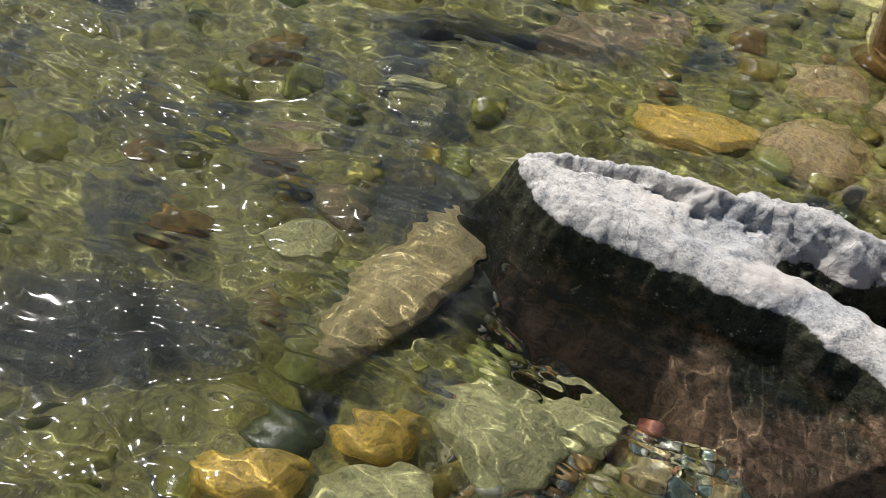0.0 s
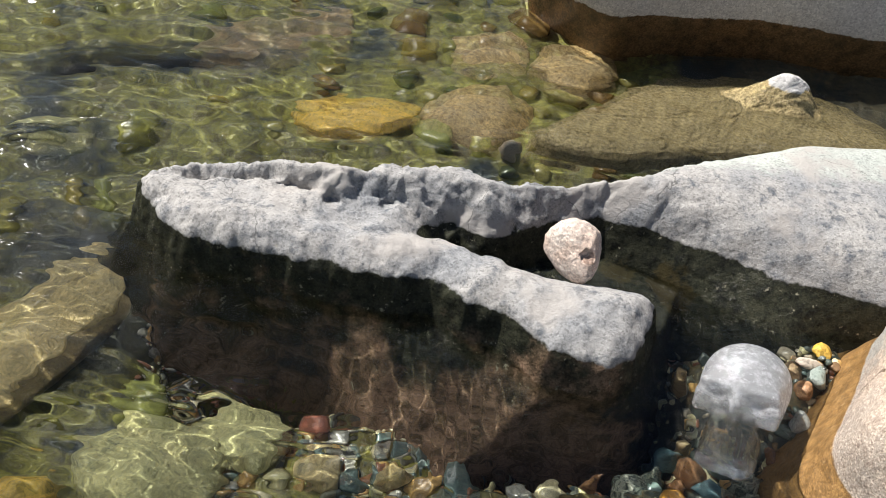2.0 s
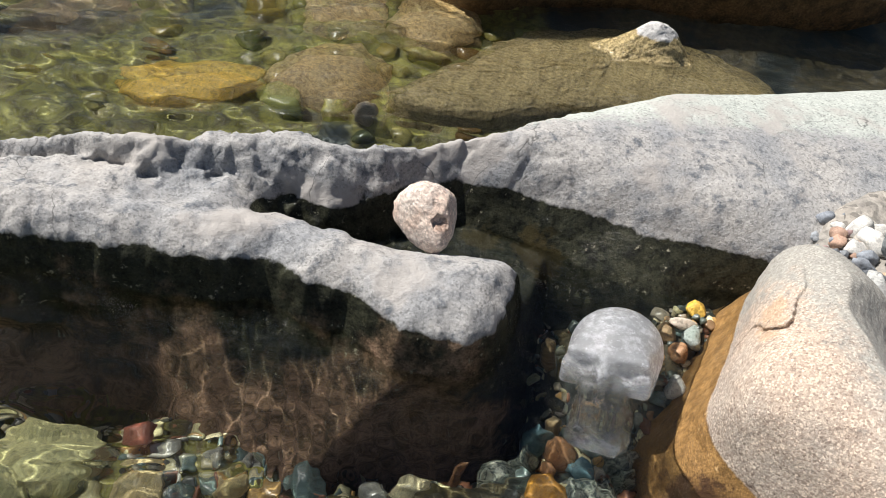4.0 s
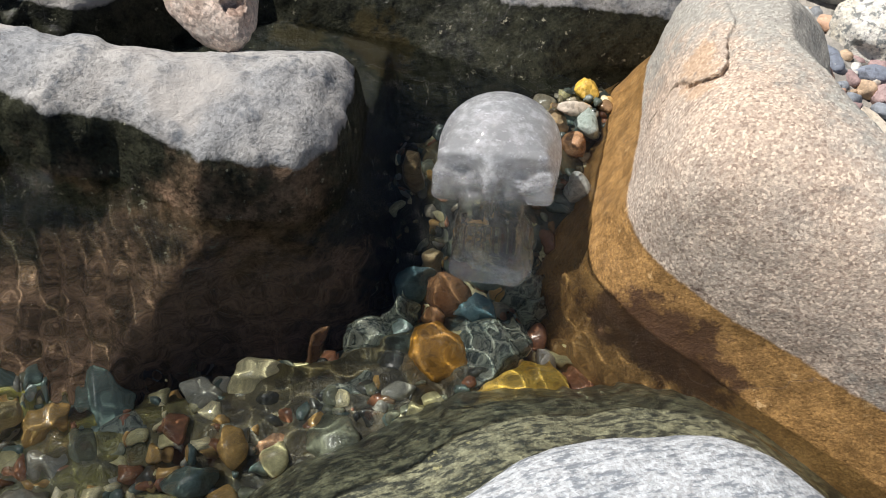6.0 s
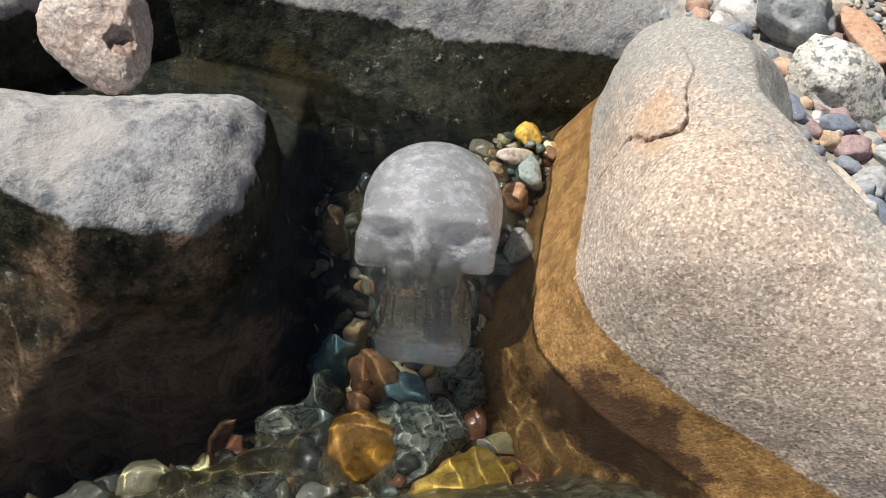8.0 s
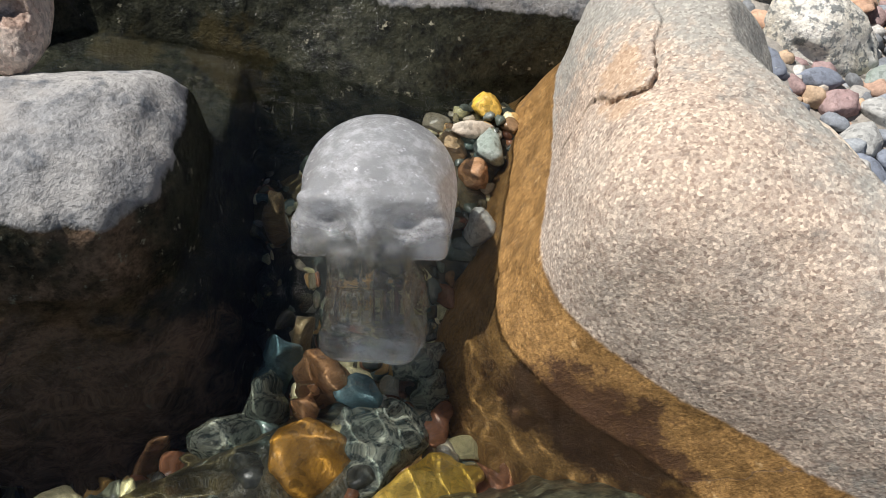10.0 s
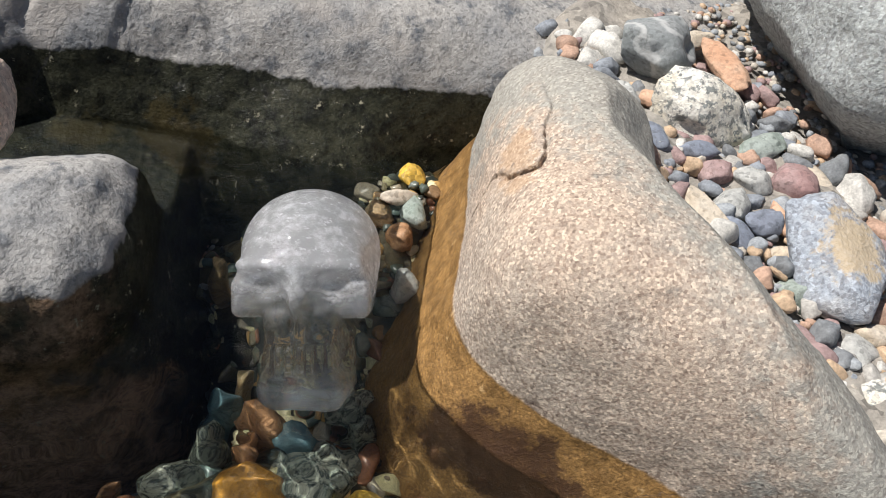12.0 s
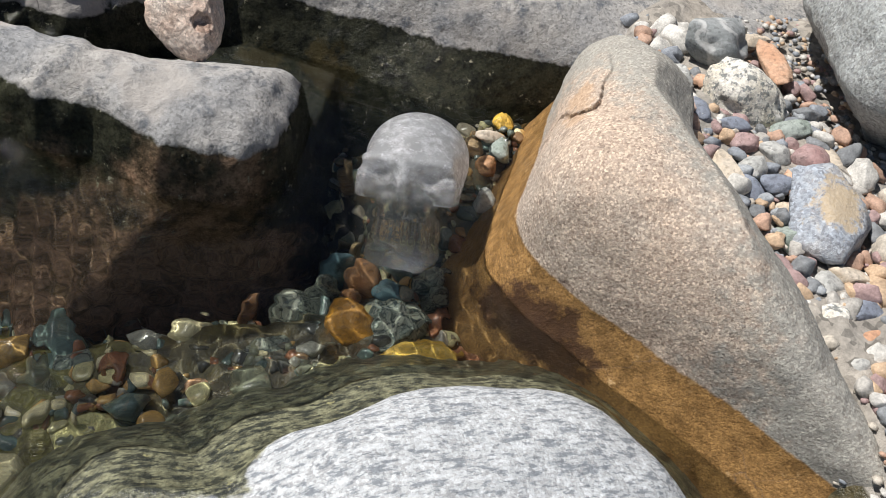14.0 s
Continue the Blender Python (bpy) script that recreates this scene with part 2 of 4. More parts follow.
M_BLUE = stone("blue_tan_stone", (0.36, 0.40, 0.46), (0.2, 0.22, 0.26), (0.44, 0.42, 0.4), 300, 0.6, 15, bump=0.6, even=True, blot=(((0.375, -0.15, 0.15), 60, (0.035, 0.028, 0.06), (0.52, 0.4, 0.25), 0.8),))
M_VEIN = stone("grey_veined_stone", (0.27, 0.29, 0.29), (0.17, 0.18, 0.19), (0.3, 0.31, 0.31), 260, 0.4, 20, band=(6.0, (0.75, 0.74, 0.72), (0.4, 0.7, 0.3), 0.4), bump=0.4)
M_RUST = stone("rusty_stone", (0.56, 0.32, 0.20), (0.36, 0.19, 0.12), (0.6, 0.4, 0.28), 260, 0.4, 30, bump=0.4)
M_TAN = stone("tan_stone", (0.56, 0.46, 0.34), (0.38, 0.3, 0.22), (0.6, 0.53, 0.44), 260, 0.4, 30, bump=0.4)
M_GREYP = stone("pale_grey_stone", (0.45, 0.45, 0.43), (0.25, 0.26, 0.26), (0.52, 0.51, 0.48), 260, 0.5, 34, bump=0.4)
M_PINK = stone("pink_stone", (0.60, 0.36, 0.28), (0.45, 0.25, 0.2), (0.62, 0.45, 0.36), 260, 0.35, 34, bump=0.3)
M_SLATE = stone("slate_stone", (0.19, 0.21, 0.26), (0.11, 0.12, 0.14), (0.25, 0.28, 0.34), 260, 0.4, 34, bump=0.4)
M_PLUM = stone("plum_stone", (0.36, 0.22, 0.21), (0.2, 0.12, 0.11), (0.42, 0.3, 0.29), 260, 0.4, 34, bump=0.4)
M_GREENP = stone("green_grey_stone", (0.27, 0.32, 0.28), (0.14, 0.17, 0.15), (0.36, 0.4, 0.37), 260, 0.4, 34, bump=0.4)
M_OCHRE = stone("ochre_algae_stone", (0.52, 0.25, 0.035), (0.16, 0.075, 0.015), (0.36, 0.18, 0.04), 200, 0.6, 30, dry_rough=0.3)
M_GOLD = stone("golden_algae_stone", (0.85, 0.55, 0.08), (0.40, 0.22, 0.03), (0.74, 0.48, 0.1), 200, 0.6, 30, dry_rough=0.3)
M_OLIVE = stone("olive_algae_stone", (0.84, 0.77, 0.36), (0.34, 0.33, 0.13), (0.66, 0.63, 0.3), 200, 0.5, 24, dry_rough=0.3, bump=0.9)
M_TANW = stone("tan_algae_stone", (0.72, 0.55, 0.25), (0.42, 0.3, 0.12), (0.62, 0.5, 0.25), 200, 0.5, 20, dry_rough=0.3, bump=0.9)
M_BROWN = stone("brown_algae_stone", (0.36, 0.24, 0.13), (0.18, 0.12, 0.06), (0.3, 0.24, 0.13), 200, 0.5, 16, dry_rough=0.3, bump=0.9)
M_GREEN = stone("dark_green_stone", (0.20, 0.235, 0.19), (0.04, 0.055, 0.05), (0.34, 0.34, 0.27), 200, 0.7, 34, dry_rough=0.25, dark_at=(0.45, 0.6))
M_TEAL = stone("teal_stone", (0.10, 0.19, 0.22), (0.05, 0.09, 0.11), (0.16, 0.26, 0.28), 200, 0.3, 26, dry_rough=0.25)
M_AMBER = stone("amber_algae_stone", (0.74, 0.52, 0.22), (0.34, 0.22, 0.09), (0.60, 0.46, 0.24), 200, 0.5, 18, dry_rough=0.3, bump=0.9, dark_at=(0.45, 0.62))
M_RUSTW = stone("wet_rust_stone", (0.40, 0.20, 0.09), (0.16, 0.08, 0.04), (0.46, 0.27, 0.15), 200, 0.5, 30, dry_rough=0.25)
M_RED = stone("red_stone", (0.42, 0.13, 0.08), (0.25, 0.08, 0.05), (0.4, 0.2, 0.14), 200, 0.3, 24, dry_rough=0.3)
M_MOSS = stone("mossy_stone", (0.7, 0.68, 0.65), (0.5, 0.48, 0.46), (0.64, 0.62, 0.6), 140, 0.5, 26, wet=((0.62, 0.48, 0.24), (0.22, 0.175, 0.08)), wet_z=0.012, bump=1.0)
# The blots are four near-black patches at fixed places on the bed.
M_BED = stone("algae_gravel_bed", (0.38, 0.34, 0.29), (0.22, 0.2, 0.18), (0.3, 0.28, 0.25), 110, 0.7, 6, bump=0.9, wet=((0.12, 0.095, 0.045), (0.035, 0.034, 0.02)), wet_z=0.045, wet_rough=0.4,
              growth_lit=((-0.75, 0.3, 0.0), 0.1, 0.35, (0.29, 0.275, 0.055), (0.11, 0.09, 0.022)), murk=(5.5, 0.52, 0.62, (0.022, 0.03, 0.026)),
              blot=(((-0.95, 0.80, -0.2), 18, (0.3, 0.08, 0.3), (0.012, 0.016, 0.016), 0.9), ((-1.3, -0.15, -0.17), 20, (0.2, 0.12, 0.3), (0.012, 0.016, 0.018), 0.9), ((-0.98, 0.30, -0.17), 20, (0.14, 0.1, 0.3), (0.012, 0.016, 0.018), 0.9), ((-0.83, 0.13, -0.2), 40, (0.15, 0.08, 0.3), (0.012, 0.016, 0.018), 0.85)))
DRY_STOPS = [(0.0, (0.40, 0.38, 0.35)), (0.12, (0.25, 0.27, 0.30)), (0.24, (0.46, 0.30, 0.22)), (0.36, (0.52, 0.47, 0.40)), (0.48, (0.20, 0.21, 0.22)),
             (0.60, (0.36, 0.25, 0.24)), (0.7, (0.33, 0.35, 0.37)), (0.8, (0.50, 0.36, 0.24)), (0.9, (0.58, 0.56, 0.52))]
WET_STOPS = [(0.0, (0.22, 0.23, 0.16)), (0.14, (0.50, 0.31, 0.11)), (0.28, (0.13, 0.18, 0.16)), (0.42, (0.60, 0.55, 0.30)), (0.56, (0.80, 0.71, 0.43)),
             (0.68, (0.07, 0.07, 0.06)), (0.8, (0.29, 0.13, 0.07)), (0.92, (0.36, 0.35, 0.29))]
M_DRY_PEB = pebble_material("dry_pebble", DRY_STOPS)
M_WET_PEB = pebble_material("wet_pebble", WET_STOPS, wet=True)
POOL_STOPS = [(0.0, (0.15, 0.13, 0.08)), (0.16, (0.24, 0.15, 0.08)), (0.32, (0.09, 0.11, 0.09)), (0.46, (0.28, 0.24, 0.14)), (0.58, (0.20, 0.10, 0.06)), (0.7, (0.06, 0.07, 0.06)), (0.82, (0.34, 0.30, 0.22)), (0.92, (0.13, 0.15, 0.13))]
M_POOL_PEB = pebble_material("pool_pebble", POOL_STOPS, wet=True)
STREAM_STOPS = [(0.0, (0.23, 0.22, 0.045)), (0.2, (0.31, 0.24, 0.05)), (0.35, (0.12, 0.14, 0.035)), (0.5, (0.27, 0.28, 0.08)), (0.65, (0.20, 0.12, 0.035)), (0.8, (0.34, 0.30, 0.09)), (0.92, (0.08, 0.095, 0.045))]
M_STREAM_PEB = pebble_material("stream_pebble", STREAM_STOPS, wet=True)


def water_material():
    """Clear water; where it thins out to a film against the stones, the film lets light straight through."""
    m, n, l, b = nodes_of("stream_water")
    b.inputs["Base Color"].default_value = (0.93, 0.98, 0.95, 1)
    b.inputs["Transmission Weight"].default_value = 1.0
    b.inputs["IOR"].default_value = 1.33
    b.inputs["Roughness"].default_value = 0.0
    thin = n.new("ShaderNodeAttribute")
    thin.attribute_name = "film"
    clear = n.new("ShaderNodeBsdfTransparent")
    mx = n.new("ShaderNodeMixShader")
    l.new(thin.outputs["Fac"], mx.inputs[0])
    sheen = n.new("ShaderNodeBsdfGlossy")
    sheen.inputs["Roughness"].default_value = 0.1
    top = n.new("ShaderNodeMixShader")
    chop = n.new("ShaderNodeAttribute")
    chop.attribute_name = "chop"
    l.new(maths(n, l, "MULTIPLY", chop.outputs["Fac"], 0.008), top.inputs[0])
    l.new(b.outputs[0], top.inputs[1])
    l.new(sheen.outputs[0], top.inputs[2])
    l.new(top.outputs[0], mx.inputs[1])
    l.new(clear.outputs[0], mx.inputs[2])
    l.new(mx.outputs[0], n["Material Output"].inputs[0])
    return m


M_WATER = water_material()


def crystal_material():
    """Clear rock crystal with milky veils in the crown."""
    m, n, l, b = nodes_of("rock_crystal")
    tc = n.new("ShaderNodeTexCoord")
    pos = tc.outputs["Object"]
    b.inputs["Base Color"].default_value = (0.97, 0.98, 1.0, 1)
    b.inputs["Transmission Weight"].default_value = 1.0
    mpv = n.new("ShaderNodeMapping")
    mpv.inputs["Scale"].default_value = (0.85, 1.0, 1.3)
    mpv.inputs["Rotation"].default_value = (0, 0.35, 0)
    l.new(pos, mpv.inputs[0])
    v = noise_node(n, l, mpv.outputs[0], 55, 8, 0.75)
    sep = n.new("ShaderNodeSeparateXYZ")
    l.new(pos, sep.inputs[0])
    crown = remap(n, l, maths(n, l, "MULTIPLY_ADD", maths(n, l, "SUBTRACT", v, 0.5), 0.05, sep.outputs[2]), -0.022, 0.026)
    l.new(maths(n, l, "MULTIPLY_ADD", crown, 0.27, 1.22), b.inputs["IOR"])
    b.inputs["Coat Weight"].default_value = 0.9
    b.inputs["Coat Roughness"].default_value = 0.03
    l.new(maths(n, l, "MULTIPLY_ADD", crown, 0.04, 0.0), b.inputs["Roughness"])
    dif, tra, milk = n.new("ShaderNodeBsdfPrincipled"), n.new("ShaderNodeBsdfTranslucent"), n.new("ShaderNodeMixShader")
    dif.inputs["Base Color"].default_value = (0.9, 0.91, 0.94, 1)
    dif.inputs["Roughness"].default_value = 0.14
    tra.inputs["Color"].default_value = (0.86, 0.88, 0.92, 1)
    milk.inputs[0].default_value = 0.5
    l.new(dif.outputs[0], milk.inputs[1])
    l.new(tra.outputs[0], milk.inputs[2])
    mx = n.new("ShaderNodeMixShader")
    fac = maths(n, l, "MULTIPLY", crown, maths(n, l, "MULTIPLY_ADD", maths(n, l, "ADD", remap(n, l, v, 0.44, 0.68), maths(n, l, "MULTIPLY", remap(n, l, noise_node(n, l, mpv.outputs[0], 190, 3, 0.6), 0.62, 0.68), 0.7)), 0.40, 0.40))
    l.new(maths(n, l, "ADD", fac, 0.02), mx.inputs[0])
    clear, see = n.new("ShaderNodeBsdfTransparent"), n.new("ShaderNodeMixShader")
    l.new(maths(n, l, "MULTIPLY_ADD", crown, -0.05, 0.15), see.inputs[0])
    l.new(b.outputs[0], see.inputs[1])
    l.new(clear.outputs[0], see.inputs[2])
    l.new(see.outputs[0], mx.inputs[1])
    l.new(milk.outputs[0], mx.inputs[2])
    l.new(mx.outputs[0], n["Material Output"].inputs[0])
    bp = n.new("ShaderNodeBump")
    bp.inputs["Strength"].default_value = 0.5
    bp.inputs["Distance"].default_value = 0.004
    scratch = noise_node(n, l, mpv.outputs[0], 240, 4, 0.7)
    facet_cut = n.new("ShaderNodeTexVoronoi")
    facet_cut.inputs["Scale"].default_value = 150
    l.new(mpv.outputs[0], facet_cut.inputs["Vector"])
    carved = maths(n, l, "MULTIPLY", facet_cut.outputs["Distance"], maths(n, l, "MULTIPLY_ADD", crown, -0.2, 0.4))
    l.new(maths(n, l, "ADD", maths(n, l, "ADD", maths(n, l, "MULTIPLY", v, crown), carved), maths(n, l, "MULTIPLY", maths(n, l, "MULTIPLY", scratch, crown), 0.3)), bp.inputs["Height"])
    l.new(bp.outputs[0], b.inputs["Normal"])
    l.new(bp.outputs[0], dif.inputs["Normal"])
    return m


M_CRYSTAL = crystal_material()


# ---- shape helpers ----
def mesh_of(name, verts, faces, material):
    me = bpy.data.meshes.new(name)
    me.from_pydata([tuple(v) for v in verts], [], faces)
    me.materials.append(material)
    me.polygons.foreach_set("use_smooth", [True] * len(me.polygons))
    me.update()
    return me


def thing(name, me, label, category, group="", kind=""):
    return tagged(new(name, me), label, category, group, kind)


def fbm(p, scale, octaves=5, seed=0.0, gain=0.5):
    """Layered noise about -1 to 1 at a point."""
    q, a, s = Vector(p) * scale + Vector((seed, seed * 1.7, -seed)), 1.0, 0.0
    for _ in range(octaves):
        s += a * noise.noise(q)
        q, a = q * 2.03, a * gain
    return s


def closed_curve(pts, count):
    """Evenly spaced points on a smooth closed curve through pts."""
    p = np.array(pts, float)
    k, out = len(p), []
    for i in range(k):
        a, b, c, d = p[i - 1], p[i], p[(i + 1) % k], p[(i + 2) % k]
        for u in np.linspace(0, 1, 24, endpoint=False):
            out.append(0.5 * (2 * b + (c - a) * u + (2 * a - 5 * b + 4 * c - d) * u * u + (3 * b - a - 3 * c + d) * u ** 3))
    out = np.array(out + out[:1])
    run = np.r_[0, np.cumsum(np.hypot(*np.diff(out, axis=0).T))]
    at = np.linspace(0, run[-1], count, endpoint=False)
    return np.c_[np.interp(at, run, out[:, 0]), np.interp(at, run, out[:, 1])]


def loft_rock(name, outline, centre, z_low, z_mid, top, material, flare=0.05, steep=0.5, rough=0.006, scale=9.0, seed=0.0, around=160, rings=44, fine=0.0012, shape=None, spread_out=1.2):
    """A rock from its outline at z_mid: it flares outwards down to z_low and domes up to top(x, y) over the centre. steep: small is boxy."""
    ring = closed_curve(outline, around)
    c = np.array(centre, float)
    tang = np.roll(ring, -1, 0) - np.roll(ring, 1, 0)
    out = np.c_[tang[:, 1], -tang[:, 0]] / np.hypot(*tang.T)[:, None]
    if ((ring - c) * out).sum() < 0:
        out = -out
    verts = []
    low = rings // 3
    for j in range(low):
        u = 1 - j / low
        for i in range(around):
            xy = ring[i] + out[i] * flare * (u ** spread_out if spread_out else 1 - (1 - u) ** 3)
            verts.append(Vector((*xy, z_mid + (z_low - z_mid) * u)))
    for j in range(rings - low):
        phi = j / (rings - low) * math.pi / 2
        r, h = math.cos(phi) ** steep, math.sin(phi) ** max(steep, 0.6)
        for i in range(around):
            xy = c + (ring[i] - c) * r
            verts.append(Vector((*xy, z_mid + (top(*xy) - z_mid) * h)))
    verts.append(Vector((*c, top(*c))))
    done = []
    for v in verts:
        a = fbm(v, scale, 4, seed)
        b = fbm(v, scale, 4, seed + 31)
        g = fbm(v, scale, 4, seed + 57)
        d = fbm(v, scale * 9, 3, seed + 11)
        done.append(v + Vector((a, b, g * 0.8)) * rough + Vector((d, -d, d)) * fine)
    if shape:
        done = [shape(v) for v in done]
    faces = []
    for j in range(rings - 1):
        for i in range(around):
            k = (i + 1) % around
            faces.append((j * around + i, j * around + k, (j + 1) * around + k, (j + 1) * around + i))
    last = (rings - 1) * around
    faces += [(last + i, last + (i + 1) % around, len(done) - 1) for i in range(around)]
    faces.append(tuple(range(around - 1, -1, -1)))
    area = sum(ring[i][0] * ring[(i + 1) % around][1] - ring[(i + 1) % around][0] * ring[i][1] for i in range(around))
    if area < 0:
        faces = [tuple(reversed(f)) for f in faces]
    return mesh_of(name, done, faces, material)


def pebble_mesh(name, material, seed, flat=0.62, rough=0.16, sub=3):
    bm = bmesh.new()
    bmesh.ops.create_icosphere(bm, subdivisions=sub, radius=1.0)
    pick = random.Random(int(seed * 10))
    cuts = [(Vector((pick.gauss(0, 1), pick.gauss(0, 1), pick.gauss(0, 1))).normalized(), pick.uniform(0.6, 0.9)) for _ in range(9)]
    for v in bm.verts:
        p = v.co.copy()
        a = 1 + rough * fbm(p, 1.1, 2, seed) + rough * 0.35 * fbm(p, 2.8, 3, seed + 9)
        p *= a
        for cut, near in cuts:
            p -= cut * max(0.0, p.dot(cut) - near) * 0.86
        p += v.co.normalized() * 0.02 * fbm(v.co, 6, 2, seed + 40)
        v.co = Vector((p.x, p.y * 0.8, p.z * flat))
    me = bpy.data.meshes.new(name)
    bm.to_mesh(me)
    bm.free()
    me.materials.append(material)
    me.polygons.foreach_set("use_smooth", [True] * len(me.polygons))
    return me


def inside(poly, x, y):
    """Signed distance to a polygon, positive inside, for arrays."""
    p = np.array(poly, float)
    best = np.full(x.shape, 1e9)
    odd = np.zeros(x.shape, bool)
    for a, b in zip(p, np.roll(p, -1, 0)):
        e = b - a
        t = np.clip(((x - a[0]) * e[0] + (y - a[1]) * e[1]) / (e @ e), 0, 1)
        best = np.minimum(best, np.hypot(x - a[0] - t * e[0], y - a[1] - t * e[1]))
        cross = ((a[1] > y) != (b[1] > y)) & (x < (b[0] - a[0]) * (y - a[1]) / (b[1] - a[1] + 1e-12) + a[0])
        odd ^= cross
    return np.where(odd, best, -best)


def ease(v, lo, hi):
    t = np.clip((v - lo) / (hi - lo), 0, 1)
    return t * t * (3 - 2 * t)


def sheet(name, xs, ys, zs, material, keep=None):
    """A grid of heights as a mesh."""
    ny, nx = zs.shape
    gx, gy = np.meshgrid(xs, ys)
    verts = np.c_[gx.ravel(), gy.ravel(), zs.ravel()]
    faces = [(j * nx + i, j * nx + i + 1, (j + 1) * nx + i + 1, (j + 1) * nx + i)
             for j in range(ny - 1) for i in range(nx - 1) if keep is None or keep[j, i]]
    if keep is not None:
        used = sorted({v for f in faces for v in f})
        at = {v: k for k, v in enumerate(used)}
        verts, faces = verts[used], [tuple(at[v] for v in f) for f in faces]
    return mesh_of(name, verts, faces, material)


# ---- ground: stream bed and banks in one sheet ----
BANK = [(0.27, 0.13), (0.33, 0.26), (0.55, 0.36), (1.1, 0.5), (3.0, 0.9), (30, 4), (30, -30), (-8, -30), (-3, -3), (-0.6, -1.4), (0.22, -0.75), (0.27, -0.42), (0.28, -0.2)]
FAR_BANK = [(-30, 3.6), (-3, 2.4), (-0.6, 1.7), (0.2, 1.25), (0.9, 1.15), (3, 1.6), (30, 6), (30, 60), (-30, 60)]


def bed_height(x, y):
    z = np.full(x.shape, -0.17)
    near = np.exp(-(((x - 0.09) / 0.13) ** 2 + ((y - 0.08) / 0.13) ** 2))
    z += 0.115 * near
    z += 0.085 * np.exp(-(((x - 0.18) / 0.07) ** 2 + ((y - 0.14) / 0.06) ** 2))
    z -= 0.10 * np.exp(-(((x + 0.98) / 0.15) ** 4 + ((y - 0.79 - 0.35 * (x + 0.98)) / 0.035) ** 4))
    z += 0.05 * np.exp(-(((x + 0.12) / 0.25) ** 2 + ((y + 0.14) / 0.1) ** 2))
    z += 0.06 * ease(y, 0.35, 0.62)
    z += 0.016 * np.exp(-(((x + 0.05) / 0.12) ** 2 + ((y + 0.10) / 0.06) ** 2))
    z -= 0.13 * np.exp(-(((x + 0.12) / 0.07) ** 4 + ((y - 0.05) / 0.085) ** 4))
    z -= 0.12 * np.exp(-(((x + 0.64) / 0.14) ** 4 + ((y - 0.09) / 0.06) ** 4))
    z -= 0.06 * np.exp(-(((x + 1.0) / 0.1) ** 2 + ((y + 0.12) / 0.05) ** 2))
    z -= 0.10 * np.exp(-(((x + 0.25 + 0.5 * (y + 0.01)) / 0.13) ** 4 + ((y + 0.015) / 0.045) ** 4))
    d = inside(BANK, x, y)
    z = np.where(d > -0.06, z + (0.085 - z) * ease(d, -0.06, 0.03), z) + 0.06 * np.clip(d - 0.05, 0, 1.5)
    d = inside(FAR_BANK, x, y)
    return np.where(d > -0.5, z + (0.25 - z) * ease(d, -0.5, 0.6), z)


def spread(lo, hi, fine_lo, fine_hi, step, grow=1.25):
    inner = list(np.arange(fine_lo, fine_hi + step / 2, step))
    left, right, s = [], [], step
    while (left[-1] if left else fine_lo) > lo:
        s *= grow
        left.append((left[-1] if left else fine_lo) - s)
    s = step
    while (right[-1] if right else fine_hi) < hi:
        s *= grow
        right.append((right[-1] if right else fine_hi) + s)
    return np.array(left[::-1] + inner + right)


gxs, gys = spread(-400, 400, -1.9, 0.9, 0.02), spread(-300, 500, -0.7, 1.9, 0.02)
gx, gy = np.meshgrid(gxs, gys)
gz = bed_height(gx, gy)
for j in range(len(gys)):
    for i in range(len(gxs)):
        if abs(gxs[i]) < 4 and abs(gys[j]) < 4:
            gz[j, i] += 0.02 * fbm((gxs[i], gys[j], 0), 6, 4, 3) + 0.008 * fbm((gxs[i], gys[j], 0), 28, 2, 8)
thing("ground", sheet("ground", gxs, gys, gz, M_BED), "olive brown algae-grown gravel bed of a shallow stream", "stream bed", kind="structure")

# ---- the forked grey slab ----
SLAB = [(-0.835, 0.285), (-0.75, 0.295), (-0.658, 0.306), (-0.575, 0.262), (-0.48, 0.276), (-0.41, 0.262), (-0.332, 0.254), (-0.233, 0.296), (-0.15, 0.33),
        (-0.07, 0.304), (0.02, 0.272), (0.086, 0.249), (0.174, 0.221), (0.27, 0.19), (0.45, 0.14), (0.8, 0.1), (1.3, 0.3), (0.9, 0.72), (0.39, 0.605), (0.165, 0.545),
        (0.007, 0.47), (-0.142, 0.39), (-0.294, 0.355), (-0.407, 0.38), (-0.52, 0.342), (-0.651, 0.345), (-0.79, 0.332)]
LEDGE = [(-0.838, 0.286), (-0.785, 0.205), (-0.741, 0.18), (-0.666, 0.17), (-0.553, 0.154), (-0.464, 0.145), (-0.40, 0.152), (-0.352, 0.114), (-0.301, 0.105),
         (-0.245, 0.046), (-0.17, 0.032), (-0.136, 0.05), (-0.108, 0.1), (-0.09, 0.15), (-0.12, 0.168), (-0.244, 0.174), (-0.318, 0.2), (-0.396, 0.228), (-0.551, 0.245), (-0.664, 0.262), (-0.78, 0.3)]
SHELF = [(-0.84, 0.29), (-0.5, 0.16), (-0.2, 0.09), (-0.09, 0.12), (-0.025, 0.24), (-0.02, 0.32), (-0.2, 0.4), (-0.6, 0.32)]


def slab_lines(lo, hi, a, b):
    return np.r_[np.arange(lo, a, 0.006), np.arange(a, b, 0.003), np.arange(b, hi, 0.007)]


sxs, sys_ = slab_lines(-0.94, 1.2, -0.86, 0.02), slab_lines(-0.14, 0.78, 0.02, 0.36)
sx, sy = np.meshgrid(sxs, sys_)
wob = np.array([[fbm((x, y, 0.2), 13, 4, 2) for x in sxs] for y in sys_])
